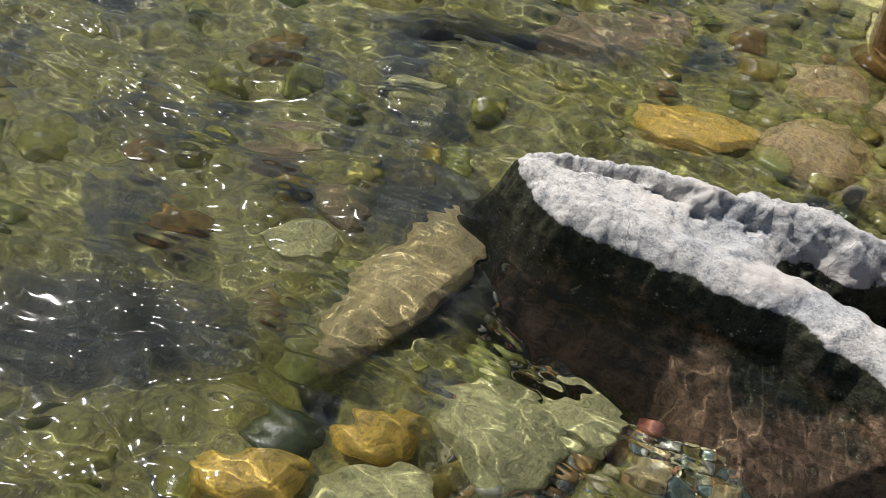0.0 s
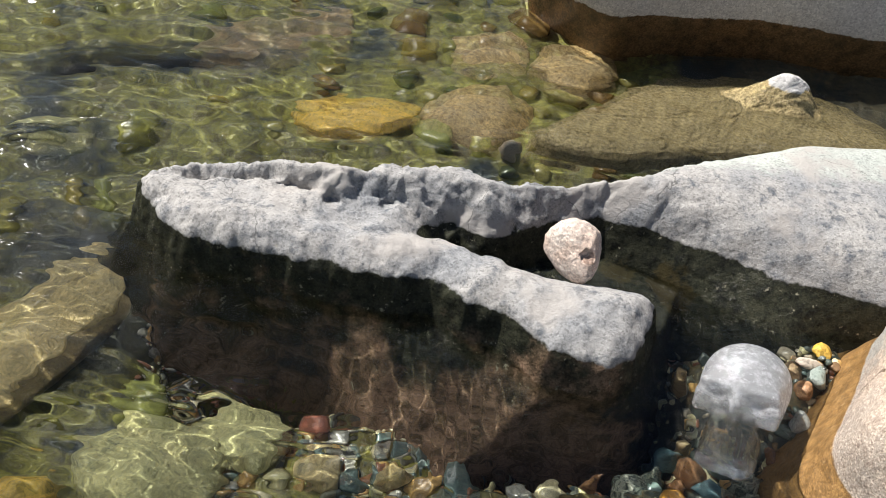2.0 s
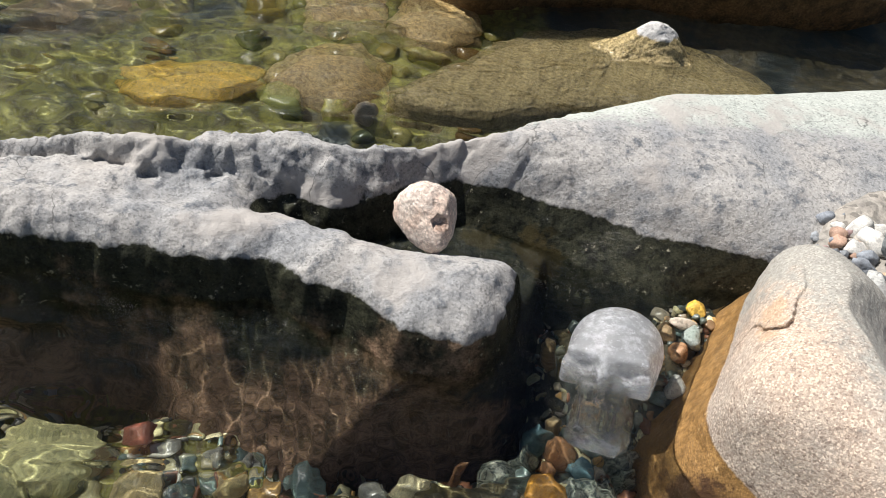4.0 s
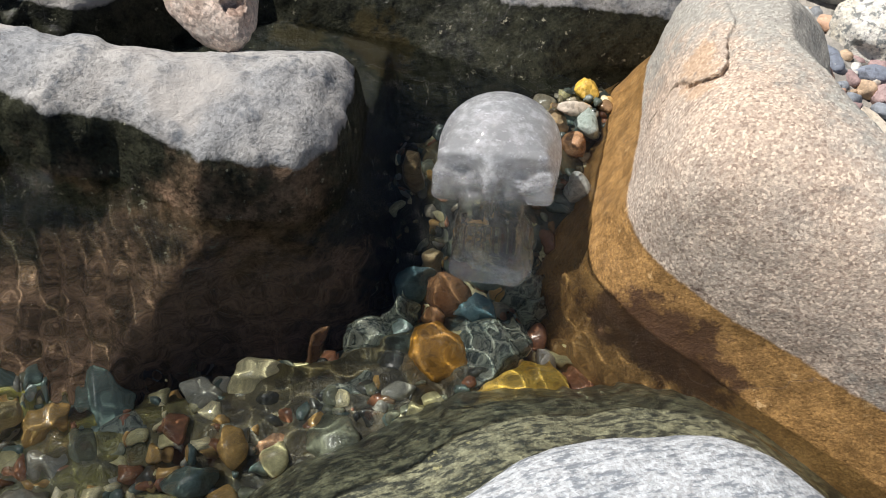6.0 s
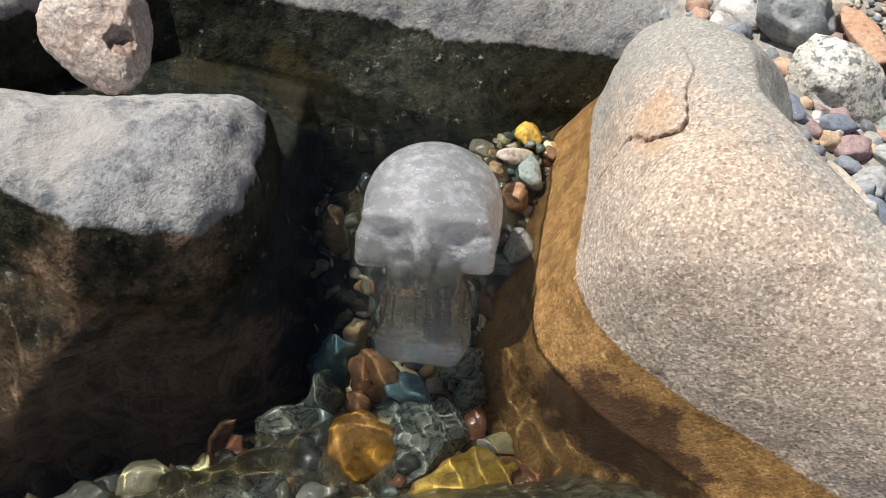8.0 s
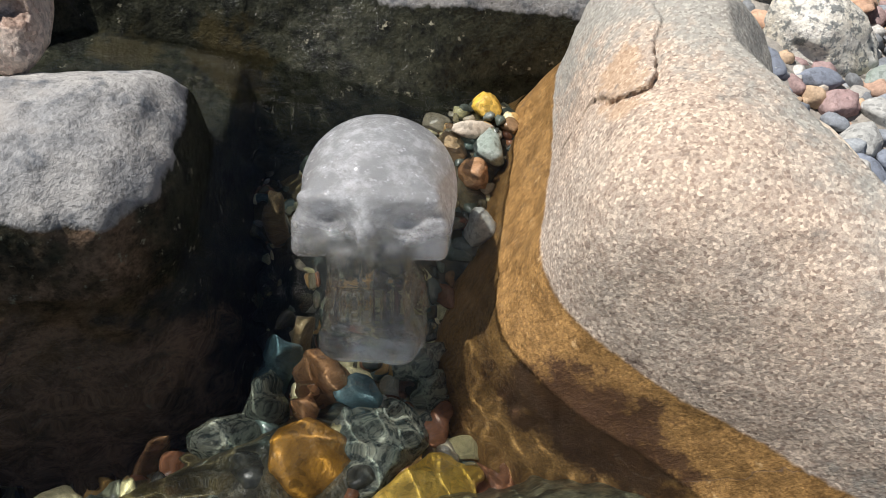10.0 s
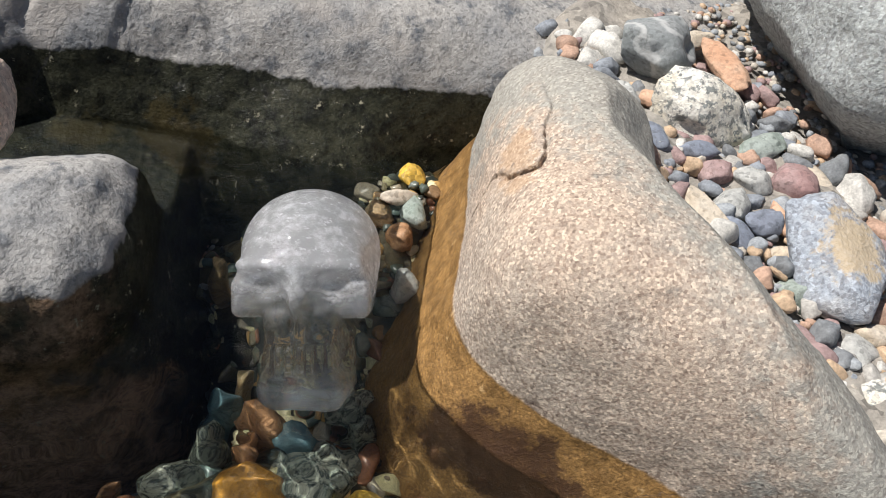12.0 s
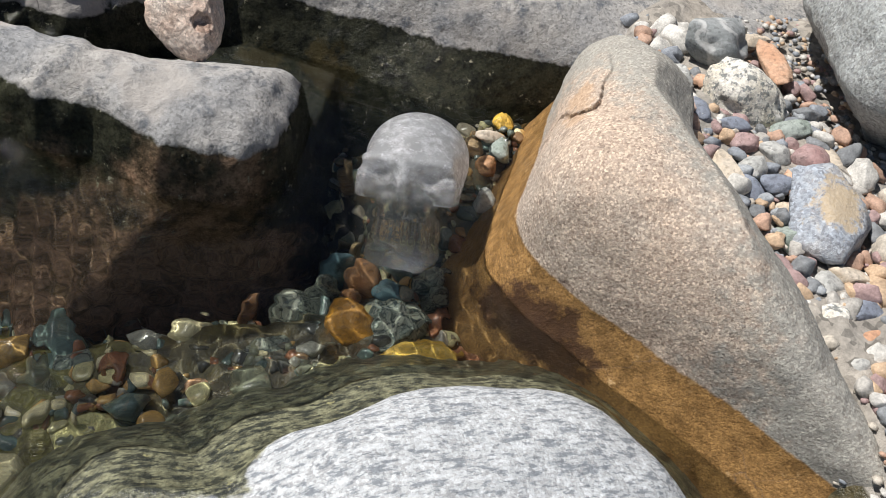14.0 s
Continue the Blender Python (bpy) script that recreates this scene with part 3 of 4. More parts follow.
crag = np.array([[fbm((x, y, 1.2), 42, 4, 6) for x in sxs] for y in sys_])


def facet(x, y, scale, seed):
    """Chiselled facets: each cell is a small plane with a tilt of its own."""
    q = Vector((x * scale, y * scale * 1.3, seed))
    q += Vector((0.35 * noise.noise(q * 0.7), 0.35 * noise.noise(q * 0.7 + Vector((9, 0, 0))), 0))
    heart = noise.voronoi(q)[1][0]
    tilt = noise.cell_vector(heart * 7.31)
    return (q - heart).dot(tilt) + 0.5 * (tilt.z)


flat_big = np.array([[facet(x, y, 17, 0.4) for x in sxs] for y in sys_])
flat_small = np.array([[facet(x, y, 45, 2.4) for x in sxs] for y in sys_])
dA = inside(SLAB, sx, sy) + 0.003 * wob + 0.001 * crag
block_end = 1 - 0.65 * ease(sx, -0.42, -0.28)
dB = inside(LEDGE, sx, sy) + (0.005 * wob + 0.002 * crag) * block_end
dC = inside(SHELF, sx, sy) + 0.008 * wob
right = ease(sx, -0.2, 0.1)
dA += (0.004 * flat_big + 0.002 * flat_small) * (1 - right)
dB += (0.004 * flat_big + 0.002 * flat_small) * block_end
for nook_x, nook_y, nook_w in ((-0.58, 0.275, 0.02), (-0.52, 0.265, 0.011), (-0.365, 0.26, 0.018), (-0.225, 0.29, 0.016)):
    dA -= 0.011 * np.exp(-((sx - nook_x) / nook_w) ** 2 - ((sy - nook_y) / 0.025) ** 2)
topA = 0.068 + 0.022 * ease(sx, -0.8, -0.5) + 0.015 * right + 0.04 * np.clip(sy - 0.3, 0, 1) * right
riseA = 0.016 + 0.026 * right + 0.03 * ease(sx, 0.2, 0.45)
past = (sx + 0.16) * 0.615 - (sy - 0.075) * 0.79
apron = ease(sx, -0.58, -0.46) * (1 - ease(past, -0.015, 0.015))
over = np.clip(dA, 0, 9) / (0.030 + 0.014 * ease(sx, -0.65, -0.4) + 0.002 * flat_big)
bluff = over / (1 + over ** 6) ** (1 / 6)
easy = 1 - np.exp(-np.clip(dA, 0, 9) / riseA)
hA = np.where(dA > 0, 0.03 + (topA - 0.03) * (bluff * (1 - right) + easy * right), 0.03 + dA * (2.6 - 1.7 * right + 2.0 * ease(sx, 0.12, 0.26)))
hB = np.where(dB > 0, 0.03 + 0.034 * (1 - np.exp(-np.clip(dB, 0, 9) / 0.026)), np.where(dB > -0.016, 0.03 + dB * 4.0, -0.034 + (dB + 0.016) * (1.15 * apron + 4.0 * (1 - apron))))
floor_z = -0.034 + 0.082 * (1 - ease(sx, -0.48, -0.32)) + 0.006 * wob
hC = np.where(dC > 0.01, floor_z, np.minimum(floor_z, -0.034 + dC * 4.0))
sz = np.maximum(np.maximum(hA, hB), hC)
rocky = 1 - 0.6 * right
face = ease(dA, 0.0, 0.008) * (1 - ease(dA, 0.03, 0.055)) * (1 - right)
sz += face * (0.005 * flat_big + 0.0025 * flat_small + 0.002 * crag - 0.002)
dry = ease(sz, 0.0, 0.03)
sz += (0.004 * wob + 0.0012 * crag + 0.0022 * flat_big + 0.0014 * flat_small) * rocky * (0.4 + 0.6 * dry) + 0.001 * flat_big * right
for _ in range(2):
    pad = np.pad(sz, 1, mode="edge")
    sz = (pad[:-2, 1:-1] + pad[2:, 1:-1] + pad[1:-1, :-2] + pad[1:-1, 2:] + 2 * sz) / 6
sz = np.maximum(sz, -0.26)
low = sz > -0.255
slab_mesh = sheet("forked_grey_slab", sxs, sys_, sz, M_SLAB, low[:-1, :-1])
POCKETS = [((-0.62, 0.285, 0.05), 0.030), ((-0.555, 0.268, 0.045), 0.016), ((-0.385, 0.262, 0.04), 0.026), ((-0.275, 0.27, 0.045), 0.020), ((-0.2, 0.30, 0.045), 0.018), ((-0.475, 0.27, 0.06), 0.014)]
ways = [v.normal.copy() for v in slab_mesh.vertices]
places = [v.co.copy() for v in slab_mesh.vertices]
for way, at in zip(ways, places):
    if at.x < 0.05 and at.z > -0.03:
        q = at * 48.0
        q += Vector((noise.noise(q * 0.6), noise.noise(q * 0.6 + Vector((5, 0, 0))), noise.noise(q * 0.6 + Vector((0, 5, 0))))) * 0.5
        heart = noise.voronoi(q)[1][0]
        tilt = noise.cell_vector(heart * 5.17)
        chip = (q - heart).dot(tilt) + 0.35 * tilt.x + 0.5 * fbm(at, 95, 3, 8)
        broad = at * 21.0
        broad += Vector((noise.noise(broad), noise.noise(broad + Vector((7, 0, 0))), noise.noise(broad + Vector((0, 7, 0))))) * 0.5
        core = noise.voronoi(broad)[1][0]
        lean = noise.cell_vector(core * 3.37)
        steep = math.hypot(way.x, way.y)
        for hole, wide in POCKETS:
            q = at - Vector(hole)
            far = (q.x / wide) ** 2 + (q.y / 0.016) ** 2 + (q.z / 0.022) ** 2 + 0.5 * fbm(at, 60, 2, 4)
            if far < 1:
                at += Vector((0.0, 0.012, -0.010)) * (1 - far)
        chip += (2.2 * (broad - core).dot(lean) + 1.4 * lean.z - 0.9) * steep * steep * float(ease(at.y + 0.30 * at.x, 0.10, 0.17))
        slope = min(1.0, 1.3 * math.hypot(way.x, way.y) + 0.2)
        at += Vector((way.x, way.y, way.z * 0.4)) * (0.0042 - 0.0030 * float(ease(at.x * 0.30 - at.y, -0.44, -0.37))) * chip * slope * min(1.0, (at.z + 0.03) / 0.03)
slab_mesh.vertices.foreach_set("co", np.array([tuple(p) for p in places]).ravel())
slab_mesh.update()
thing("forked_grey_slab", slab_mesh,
      "long forked slab of grey rock rising from the stream, wet below, its shaded flank painted darker", "rock")

# ---- tan boulder ----
FLAKE = [(0.11, 0.03), (0.139, 0.007), (0.1365, -0.014), (0.146, -0.027), (0.153, -0.02), (0.166, 0.001), (0.189, 0.03), (0.208, 0.075), (0.205, 0.13), (0.14, 0.1)]


def flaked(v):
    """A proud flake at the boulder's crest, bounded below and behind by a ragged crack."""
    if not (0.1 < v.x < 0.23 and -0.06 < v.y < 0.14 and v.z > 0.03):
        return v
    x, y = v.x + 0.003 * fbm(v, 60, 3, 2), v.y + 0.003 * fbm(v, 60, 3, 9)
    d = float(inside(FLAKE, np.array([x]), np.array([y]))[0])
    low = min(1, max(0, (v.z - 0.03) / 0.02))
    strong = 1.0 if v.y < 0.008 else 0.55
    lift = Vector((-0.0035, -0.004, 0.0035)) * min(1, max(0, d / 0.002)) * strong * max(0.0, 1 - max(0.0, v.y - 0.04) / 0.05)
    groove = Vector((0.002, 0.001, -0.004)) * math.exp(-((d + 0.0012) / 0.0016) ** 2) * strong
    return v + (lift + groove) * low


M1 = loft_rock("tan_boulder", [(0.178, 0.085), (0.134, 0.011), (0.093, -0.06), (0.088, -0.105), (0.109, -0.15), (0.161, -0.223), (0.217, -0.3), (0.275, -0.385), (0.315, -0.42),
                               (0.318, -0.34), (0.322, -0.24), (0.322, -0.16), (0.306, -0.09), (0.30, -0.03), (0.31, 0.03), (0.328, 0.085), (0.32, 0.135), (0.28, 0.165), (0.222, 0.142)],
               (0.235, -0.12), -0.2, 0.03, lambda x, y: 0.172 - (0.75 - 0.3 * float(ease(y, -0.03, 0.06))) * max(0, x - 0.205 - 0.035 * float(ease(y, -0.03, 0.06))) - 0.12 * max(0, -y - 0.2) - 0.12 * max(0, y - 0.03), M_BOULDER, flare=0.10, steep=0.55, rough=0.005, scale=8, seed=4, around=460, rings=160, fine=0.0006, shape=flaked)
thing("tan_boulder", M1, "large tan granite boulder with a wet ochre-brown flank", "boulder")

# ---- white granite boulder by the camera ----
M2 = loft_rock("white_boulder", [(-0.30, -0.30), (-0.226, -0.292), (-0.181, -0.262), (-0.133, -0.257), (-0.078, -0.24), (-0.01, -0.246), (0.069, -0.265), (0.106, -0.308), (0.13, -0.4), (0.08, -0.56), (-0.1, -0.6), (-0.28, -0.5)],
               (-0.06, -0.42), -0.22, 0.01, lambda x, y: 0.075 - 0.38 * max(0, -0.13 - x), M_FRONT, flare=0.115, spread_out=0.0, steep=0.75, rough=0.005, scale=9, seed=9, around=200, rings=54, fine=0.0006)
thing("white_boulder", M2, "pale speckled granite boulder with a dark wet base", "boulder")

# ---- far rocks ----
M3 = loft_rock("pale_rock", [(-0.25, 1.18), (-0.17, 1.03), (-0.08, 0.95), (0.05, 0.98), (0.3, 1.02), (0.75, 1.0), (1.2, 1.2), (0.9, 1.9), (0.2, 1.8), (-0.15, 1.5)],
               (0.35, 1.35), -0.15, 0.08, lambda x, y: 0.42, M_FAR, flare=-0.06, steep=0.9, rough=0.012, scale=5, seed=14)
thing("pale_rock", M3, "large pale rock overhanging dark shaded water", "boulder")

# ---- crystal skull (one plain carved mesh) ----
def skull_distance(p):
    """Signed distance to a carved skull about 0.11 wide; x to its left, -y the face, z up."""
    def ball(c, r):
        q = (p - np.array(c)) / np.array(r)
        k = np.linalg.norm(q, axis=1)
        return (k - 1) * min(r)

    def join(a, b, k):
        h = np.clip(0.5 + 0.5 * (b - a) / k, 0, 1)
        return b * (1 - h) + a * h - k * h * (1 - h)

    def cut(a, b, k):
        return -join(-a, b, k)
    def block(c, h, r):
        q = np.abs(p - np.array(c)) - np.array(h) + r
        return np.linalg.norm(np.maximum(q, 0), axis=1) + np.minimum(q.max(axis=1), 0) - r

    d = ball((0, 0.012, 0.032), (0.056, 0.066, 0.050))
    d = join(d, block((0, -0.018, 0.012), (0.049, 0.036, 0.026), 0.022), 0.02)
    d = join(d, block((0, -0.020, -0.044), (0.029, 0.036, 0.040), 0.013), 0.006)
    d = join(d, block((0, -0.028, -0.075), (0.0335, 0.030, 0.0155), 0.013), 0.008)
    for s in (-1, 1):
        d = join(d, block((s * 0.042, -0.024, 0.0), (0.0115, 0.026, 0.0155), 0.007), 0.007)
        d = join(d, ball((s * 0.028, -0.050, 0.026), (0.018, 0.006, 0.004)), 0.010)
        d = join(d, block((s * 0.029, -0.008, -0.06), (0.005, 0.014, 0.028), 0.004), 0.005)
    d = join(d, ball((0, -0.056, 0.003), (0.0065, 0.009, 0.017)), 0.006)
    for s in (-1, 1):
        d = cut(d, ball((s * 0.028, -0.060, 0.0095), (0.0145, 0.013, 0.012)), 0.005)
        d = cut(d, ball((s * 0.037, -0.052, -0.040), (0.010, 0.030, 0.019)), 0.004)
        d = cut(d, ball((s * 0.0045, -0.064, -0.019), (0.0045, 0.014, 0.0105)), 0.002)
        d = cut(d, ball((s * 0.064, -0.034, 0.030), (0.014, 0.028, 0.012)), 0.006)
        d = cut(d, ball((s * 0.019, -0.066, -0.029), (0.006, 0.014, 0.007)), 0.003)
    d = cut(d, ball((0, -0.068, -0.068), (0.024, 0.012, 0.006)), 0.004)
    d = cut(d, ball((0, -0.066, -0.048), (0.027, 0.014, 0.0016)), 0.001)
    return d


def skull_mesh():
    nu, nv = 340, 230
    u, v = np.meshgrid(np.linspace(0, 2 * np.pi, nu, endpoint=False), np.linspace(0, np.pi, nv))
    way = np.c_[(np.sin(v) * np.cos(u)).ravel(), (np.sin(v) * np.sin(u)).ravel(), np.cos(v).ravel()]
    c = np.array((0, -0.012, -0.005))
    t = np.full(len(way), 0.12)
    for _ in range(60):
        t = np.maximum(t - 0.6 * skull_distance(c + way * t[:, None]), 0.01)
    verts = c + way * t[:, None]
    tooth = np.abs((verts[:, 0] / 0.0078) % 1 - 0.5)
    front = ease(-verts[:, 1], 0.034, 0.044) * ease(-np.abs(verts[:, 0]), -0.03, -0.026)
    band = np.exp(-((verts[:, 2] + 0.048) / 0.0115) ** 6)
    verts -= way * (0.0055 * np.exp(-(tooth / 0.13) ** 2) * band * front)[:, None]
    gum = np.exp(-((np.abs(verts[:, 2] + 0.048) - 0.0115) / 0.0016) ** 2)
    verts -= way * (0.0032 * gum * front)[:, None]
    faces = [(j * nu + i, (j + 1) * nu + i, (j + 1) * nu + (i + 1) % nu, j * nu + (i + 1) % nu) for j in range(nv - 1) for i in range(nu)]
    me = mesh_of("crystal_skull", verts, faces, M_CRYSTAL)
    bm = bmesh.new()
    bm.from_mesh(me)
    bmesh.ops.remove_doubles(bm, verts=bm.verts, dist=1e-5)
    bmesh.ops.recalc_face_normals(bm, faces=bm.faces)
    bm.to_mesh(me)
    bm.free()
    return me


skull = thing("crystal_skull", skull_mesh(), "carved skull of milky clear rock crystal, half in the water", "carving")
skull.matrix_world = Matrix.Translation((0.0073, 0.0205, -0.004)) @ Matrix(((0.8631, 0.4879, 0.1307), (-0.4473, 0.6181, 0.6465), (0.2346, -0.6164, 0.7517))).to_4x4() @ Matrix.Scale(0.97, 4)

# ---- loose stone on the slab ----
def egg_stone(name, material):
    """A long stone, blunt behind and tapering to x = 1, with a hollow broken into the narrow end."""
    bm = bmesh.new()
    bmesh.ops.create_icosphere(bm, subdivisions=6, radius=1.0)
    cuts = [(Vector(c).normalized(), k) for c, k in (((-0.7, 0.5, 0.8), 0.86), ((-1.0, -0.2, 0.1), 0.8), ((0.2, -1.0, 0.3), 0.8), ((0.3, 0.9, 0.5), 0.82), ((0.9, 0.4, -0.5), 0.85))]
    pit = Vector((0.62, -0.05, 0.66))
    for v in bm.verts:
        p = v.co * (1 + 0.10 * fbm(v.co, 1.3, 3, 5) + 0.035 * fbm(v.co, 4.5, 3, 8) + 0.012 * fbm(v.co, 16, 3, 2))
        for way, near in cuts:
            p -= way * max(0.0, p.dot(way) - near) * 0.4
        p.y *= 1 - 0.42 * p.x
        p.z *= 1 - 0.20 * p.x
        q = p - pit
        far = math.sqrt((q.x / 0.20) ** 2 + (q.y / 0.30) ** 2 + (q.z / 0.26) ** 2) + 0.25 * fbm(p, 7, 2, 3)
        p -= Vector((0.5, 0.1, 0.62)) * 0.28 * max(0.0, 1 - far * far)
        v.co = p
    me = bpy.data.meshes.new(name)
    bm.to_mesh(me)
    bm.free()
    me.materials.append(material)
    me.polygons.foreach_set("use_smooth", [True] * len(me.polygons))
    return me


st = thing("pinkish_stone", egg_stone("pinkish_stone", M_LOOSE), "pinkish tan rounded stone lying on the wet ledge", "stone")
long_way = Vector((0.26, -0.90, -0.12)).normalized()
side_way = Vector((0, 0, 1)).cross(long_way).normalized()
st.matrix_world = Matrix.Translation((-0.206, 0.206, 0.06)) @ Matrix((long_way, side_way, long_way.cross(side_way))).transposed().to_4x4() @ Matrix.Diagonal((0.049, 0.037, 0.041, 1))

# ---- grey rock on the bank, mossy rock in the far water ----
thing("grey_bank_rock", loft_rock("grey_bank_rock", [(0.57, 0.25), (0.505, 0.12), (0.462, 0.01), (0.47, -0.05), (0.54, -0.1), (0.75, -0.15), (1.0, 0.0), (0.95, 0.3), (0.75, 0.4)],
                                  (0.72, 0.12), 0.07, 0.17, lambda x, y: 0.29, M_BANKROCK, flare=-0.12, steep=0.6, rough=0.012, scale=7, seed=23, fine=0.002),
      "large rough grey rock on the pebble bank", "boulder")
thing("mossy_rock", loft_rock("mossy_rock", [(-0.235, 0.634), (-0.1, 0.76), (-0.004, 0.859), (0.245, 0.952), (0.411, 0.9), (0.52, 0.81), (0.5, 0.72), (0.3, 0.68), (0.121, 0.655), (-0.08, 0.61)],
                              (0.2, 0.8), -0.19, -0.06, lambda x, y: -0.036 + 0.08 * math.exp(-((x - 0.29) / 0.075) ** 2 - ((y - 0.85) / 0.045) ** 2), M_MOSS, flare=0.05, steep=0.8, rough=0.012, scale=9, seed=29, fine=0.003),
      "low brown mossy rock awash, with a dry white tip", "rock")


# ---- single stones ----
bed_xs, bed_ys = np.arange(-2.2, 1.0, 0.01), np.arange(-0.8, 1.6, 0.01)
BED = bed_height(*np.meshgrid(bed_xs, bed_ys))


def ground_at(x, y):
    """Height of the bed, between four grid points."""
    u, v = (min(max(x, -2.2), 0.97) + 2.2) * 100, (min(max(y, -0.8), 1.57) + 0.8) * 100
    i, j = int(u), int(v)
    u, v = u - i, v - j
    return float((BED[j, i] * (1 - u) + BED[j, i + 1] * u) * (1 - v) + (BED[j + 1, i] * (1 - u) + BED[j + 1, i + 1] * u) * v)


LAID = []
rng = random.Random(5)


def lay(name, material, x, y, half, ratio, turn, z, label):
    """A stone of its own, its upper face near z and its foot in the ground."""
    wide = half * min(1.0, ratio * (1.25 if z < 0.05 else 1.05))
    top = z + 0.3 * wide
    foot = min(ground_at(x, y) - 0.006, top - 1.1 * wide) if z < 0.05 else top - 1.5 * wide
    me = pebble_mesh(name, material, 3.7 * len(LAID) + 1, 1.0, 0.28, 4 if half > 0.03 else 3)
    ob = thing(name, me, label, "stone" if half > 0.03 else "pebble")
    ob.matrix_world = pose(x, y, (top + foot) / 2, rng.uniform(-8, 8), rng.uniform(-8, 8), turn) @ Matrix.Diagonal((half, wide / 0.8, (top - foot) / 2, 1))
    LAID.append((x, y, half, wide))
    return ob


lay("veined_stone", M_VEIN, 0.396, 0.138, 0.047, 0.85, 10, 0.14, "grey rounded stone with a white vein on the pebble bank")
lay("mottled_stone", M_MOTTLE, 0.397, 0.053, 0.059, 0.62, -41, 0.12, "large mottled white and grey stone among pebbles")
lay("orange_stone", M_RUST, 0.464, 0.101, 0.041, 0.4, -93, 0.125, "long rusty orange stone among pebbles")
lay("pebble", M_TAN, 0.462, 0.149, 0.035, 0.35, 8, 0.12, "flat tan pebble on the bank")
lay("pebble", M_GREYP, 0.325, 0.082, 0.028, 0.5, -109, 0.11, "smooth grey pebble against the boulder")
lay("pebble", M_RUST, 0.356, 0.083, 0.013, 0.7, -95, 0.105, "small orange pebble on the bank")
lay("pebble", M_PINK, 0.320, 0.048, 0.016, 0.85, 5, 0.1, "pink rounded pebble on the bank")
lay("pebble", M_SLATE, 0.333, 0.039, 0.023, 0.5, -101, 0.1, "dark blue-grey pebble on the bank")
lay("pebble", M_SLATE, 0.361, 0.012, 0.022, 0.5, -29, 0.1, "blue-grey pebble on the bank")
lay("pebble", M_PLUM, 0.361, -0.016, 0.021, 0.8, 14, 0.1, "purplish pink pebble on the bank")
lay("pebble", M_TAN, 0.317, -0.047, 0.032, 0.42, -85, 0.095, "long tan pebble against the boulder")
lay("pebble", M_GREYP, 0.350, -0.054, 0.022, 0.75, 22, 0.1, "pale grey pebble on the bank")
lay("pebble", M_GREYP, 0.387, -0.040, 0.021, 0.7, -51, 0.105, "grey banded pebble on the bank")
lay("pebble", M_PLUM, 0.425, -0.05, 0.026, 0.85, 32, 0.11, "dark reddish brown pebble")
lay("pebble", M_GREENP, 0.432, -0.004, 0.033, 0.5, 7, 0.105, "dark green pebble on the bank")
lay("pebble", M_TAN, 0.453, -0.058, 0.022, 0.5, -108, 0.105, "pale tan pebble on the bank")
lay("pebble", M_SLATE, 0.334, -0.083, 0.019, 0.7, -66, 0.095, "dark grey pebble on the bank")
lay("pebble", M_SLATE, 0.365, -0.083, 0.020, 0.75, 7, 0.1, "dark grey pebble on the bank")
lay("pebble", M_RUST, 0.381, -0.086, 0.020, 0.5, -106, 0.1, "orange pebble on the bank")
lay("pebble", M_BLUE, 0.405, -0.092, 0.026, 0.75, 22, 0.105, "blue-grey pebble on the bank")
lay("pebble", M_TAN, 0.361, -0.118, 0.018, 0.6, -22, 0.095, "tan pebble on the bank")
lay("blue_tan_stone", M_BLUE, 0.385, -0.14, 0.058, 0.85, 60, 0.13, "large blue-grey stone with a tan patch")
lay("pebble", M_GREENP, 0.342, -0.151, 0.021, 0.85, 10, 0.095, "grey-green pebble on the bank")
lay("pebble", M_GREYP, 0.342, -0.213, 0.02, 0.8, 18, 0.095, "pale grey pebble on the bank")
lay("pebble", M_MOTTLE, 0.322, -0.252, 0.022, 0.8, 20, 0.095, "white and grey pebble")
lay("pebble", M_TAN, 0.369, -0.211, 0.021, 0.5, -23, 0.1, "tan orange pebble on the bank")
lay("pebble", M_SLATE, 0.36, -0.252, 0.02, 0.6, 15, 0.1, "dark grey pebble on the bank")
lay("pebble", M_TAN, 0.331, -0.272, 0.014, 0.6, -26, 0.09, "tan pebble on the bank")
lay("pebble", M_TAN, 0.316, -0.285, 0.017, 0.65, -2, 0.09, "tan pebble on the bank")
lay("pebble", M_GREYP, 0.313, -0.304, 0.020, 0.85, 10, 0.09, "white pebble on the bank")
lay("pebble", M_RUST, 0.351, -0.280, 0.020, 0.8, 7, 0.095, "orange pebble on the bank")
lay("cobble", M_RUSTW, -0.045, -0.043, 0.021, 0.5, -32, -0.07, "rusty orange wet stone under water by the skull")
lay("cobble", M_TEAL, -0.027, -0.064, 0.022, 0.45, -11, -0.085, "blue-green wet stone under water")
lay("cobble", M_GREEN, -0.086, -0.040, 0.020, 0.75, -35, -0.1, "dark silvery wet stone under water")
lay("cobble", M_RUSTW, -0.063, -0.060, 0.015, 0.5, -85, -0.09, "brown wet stone under water")
lay("cobble", M_GREEN, -0.118, -0.059, 0.025, 0.7, 8, -0.12, "dark green wet stone under water")
lay("cobble", M_OCHRE, -0.074, -0.096, 0.029, 0.85, -10, -0.1, "ochre wet stone under water")
lay("cobble", M_GREEN, -0.022, -0.102, 0.047, 0.55, 31, -0.1, "grey-green wet stone under water")
lay("cobble", M_GREEN, -0.143, -0.109, 0.059, 0.45, 2, -0.12, "large dark green wet stone under water")
lay("cobble", M_GOLD, -0.010, -0.146, 0.042, 0.5, 7, -0.09, "golden algae-covered stone under water")
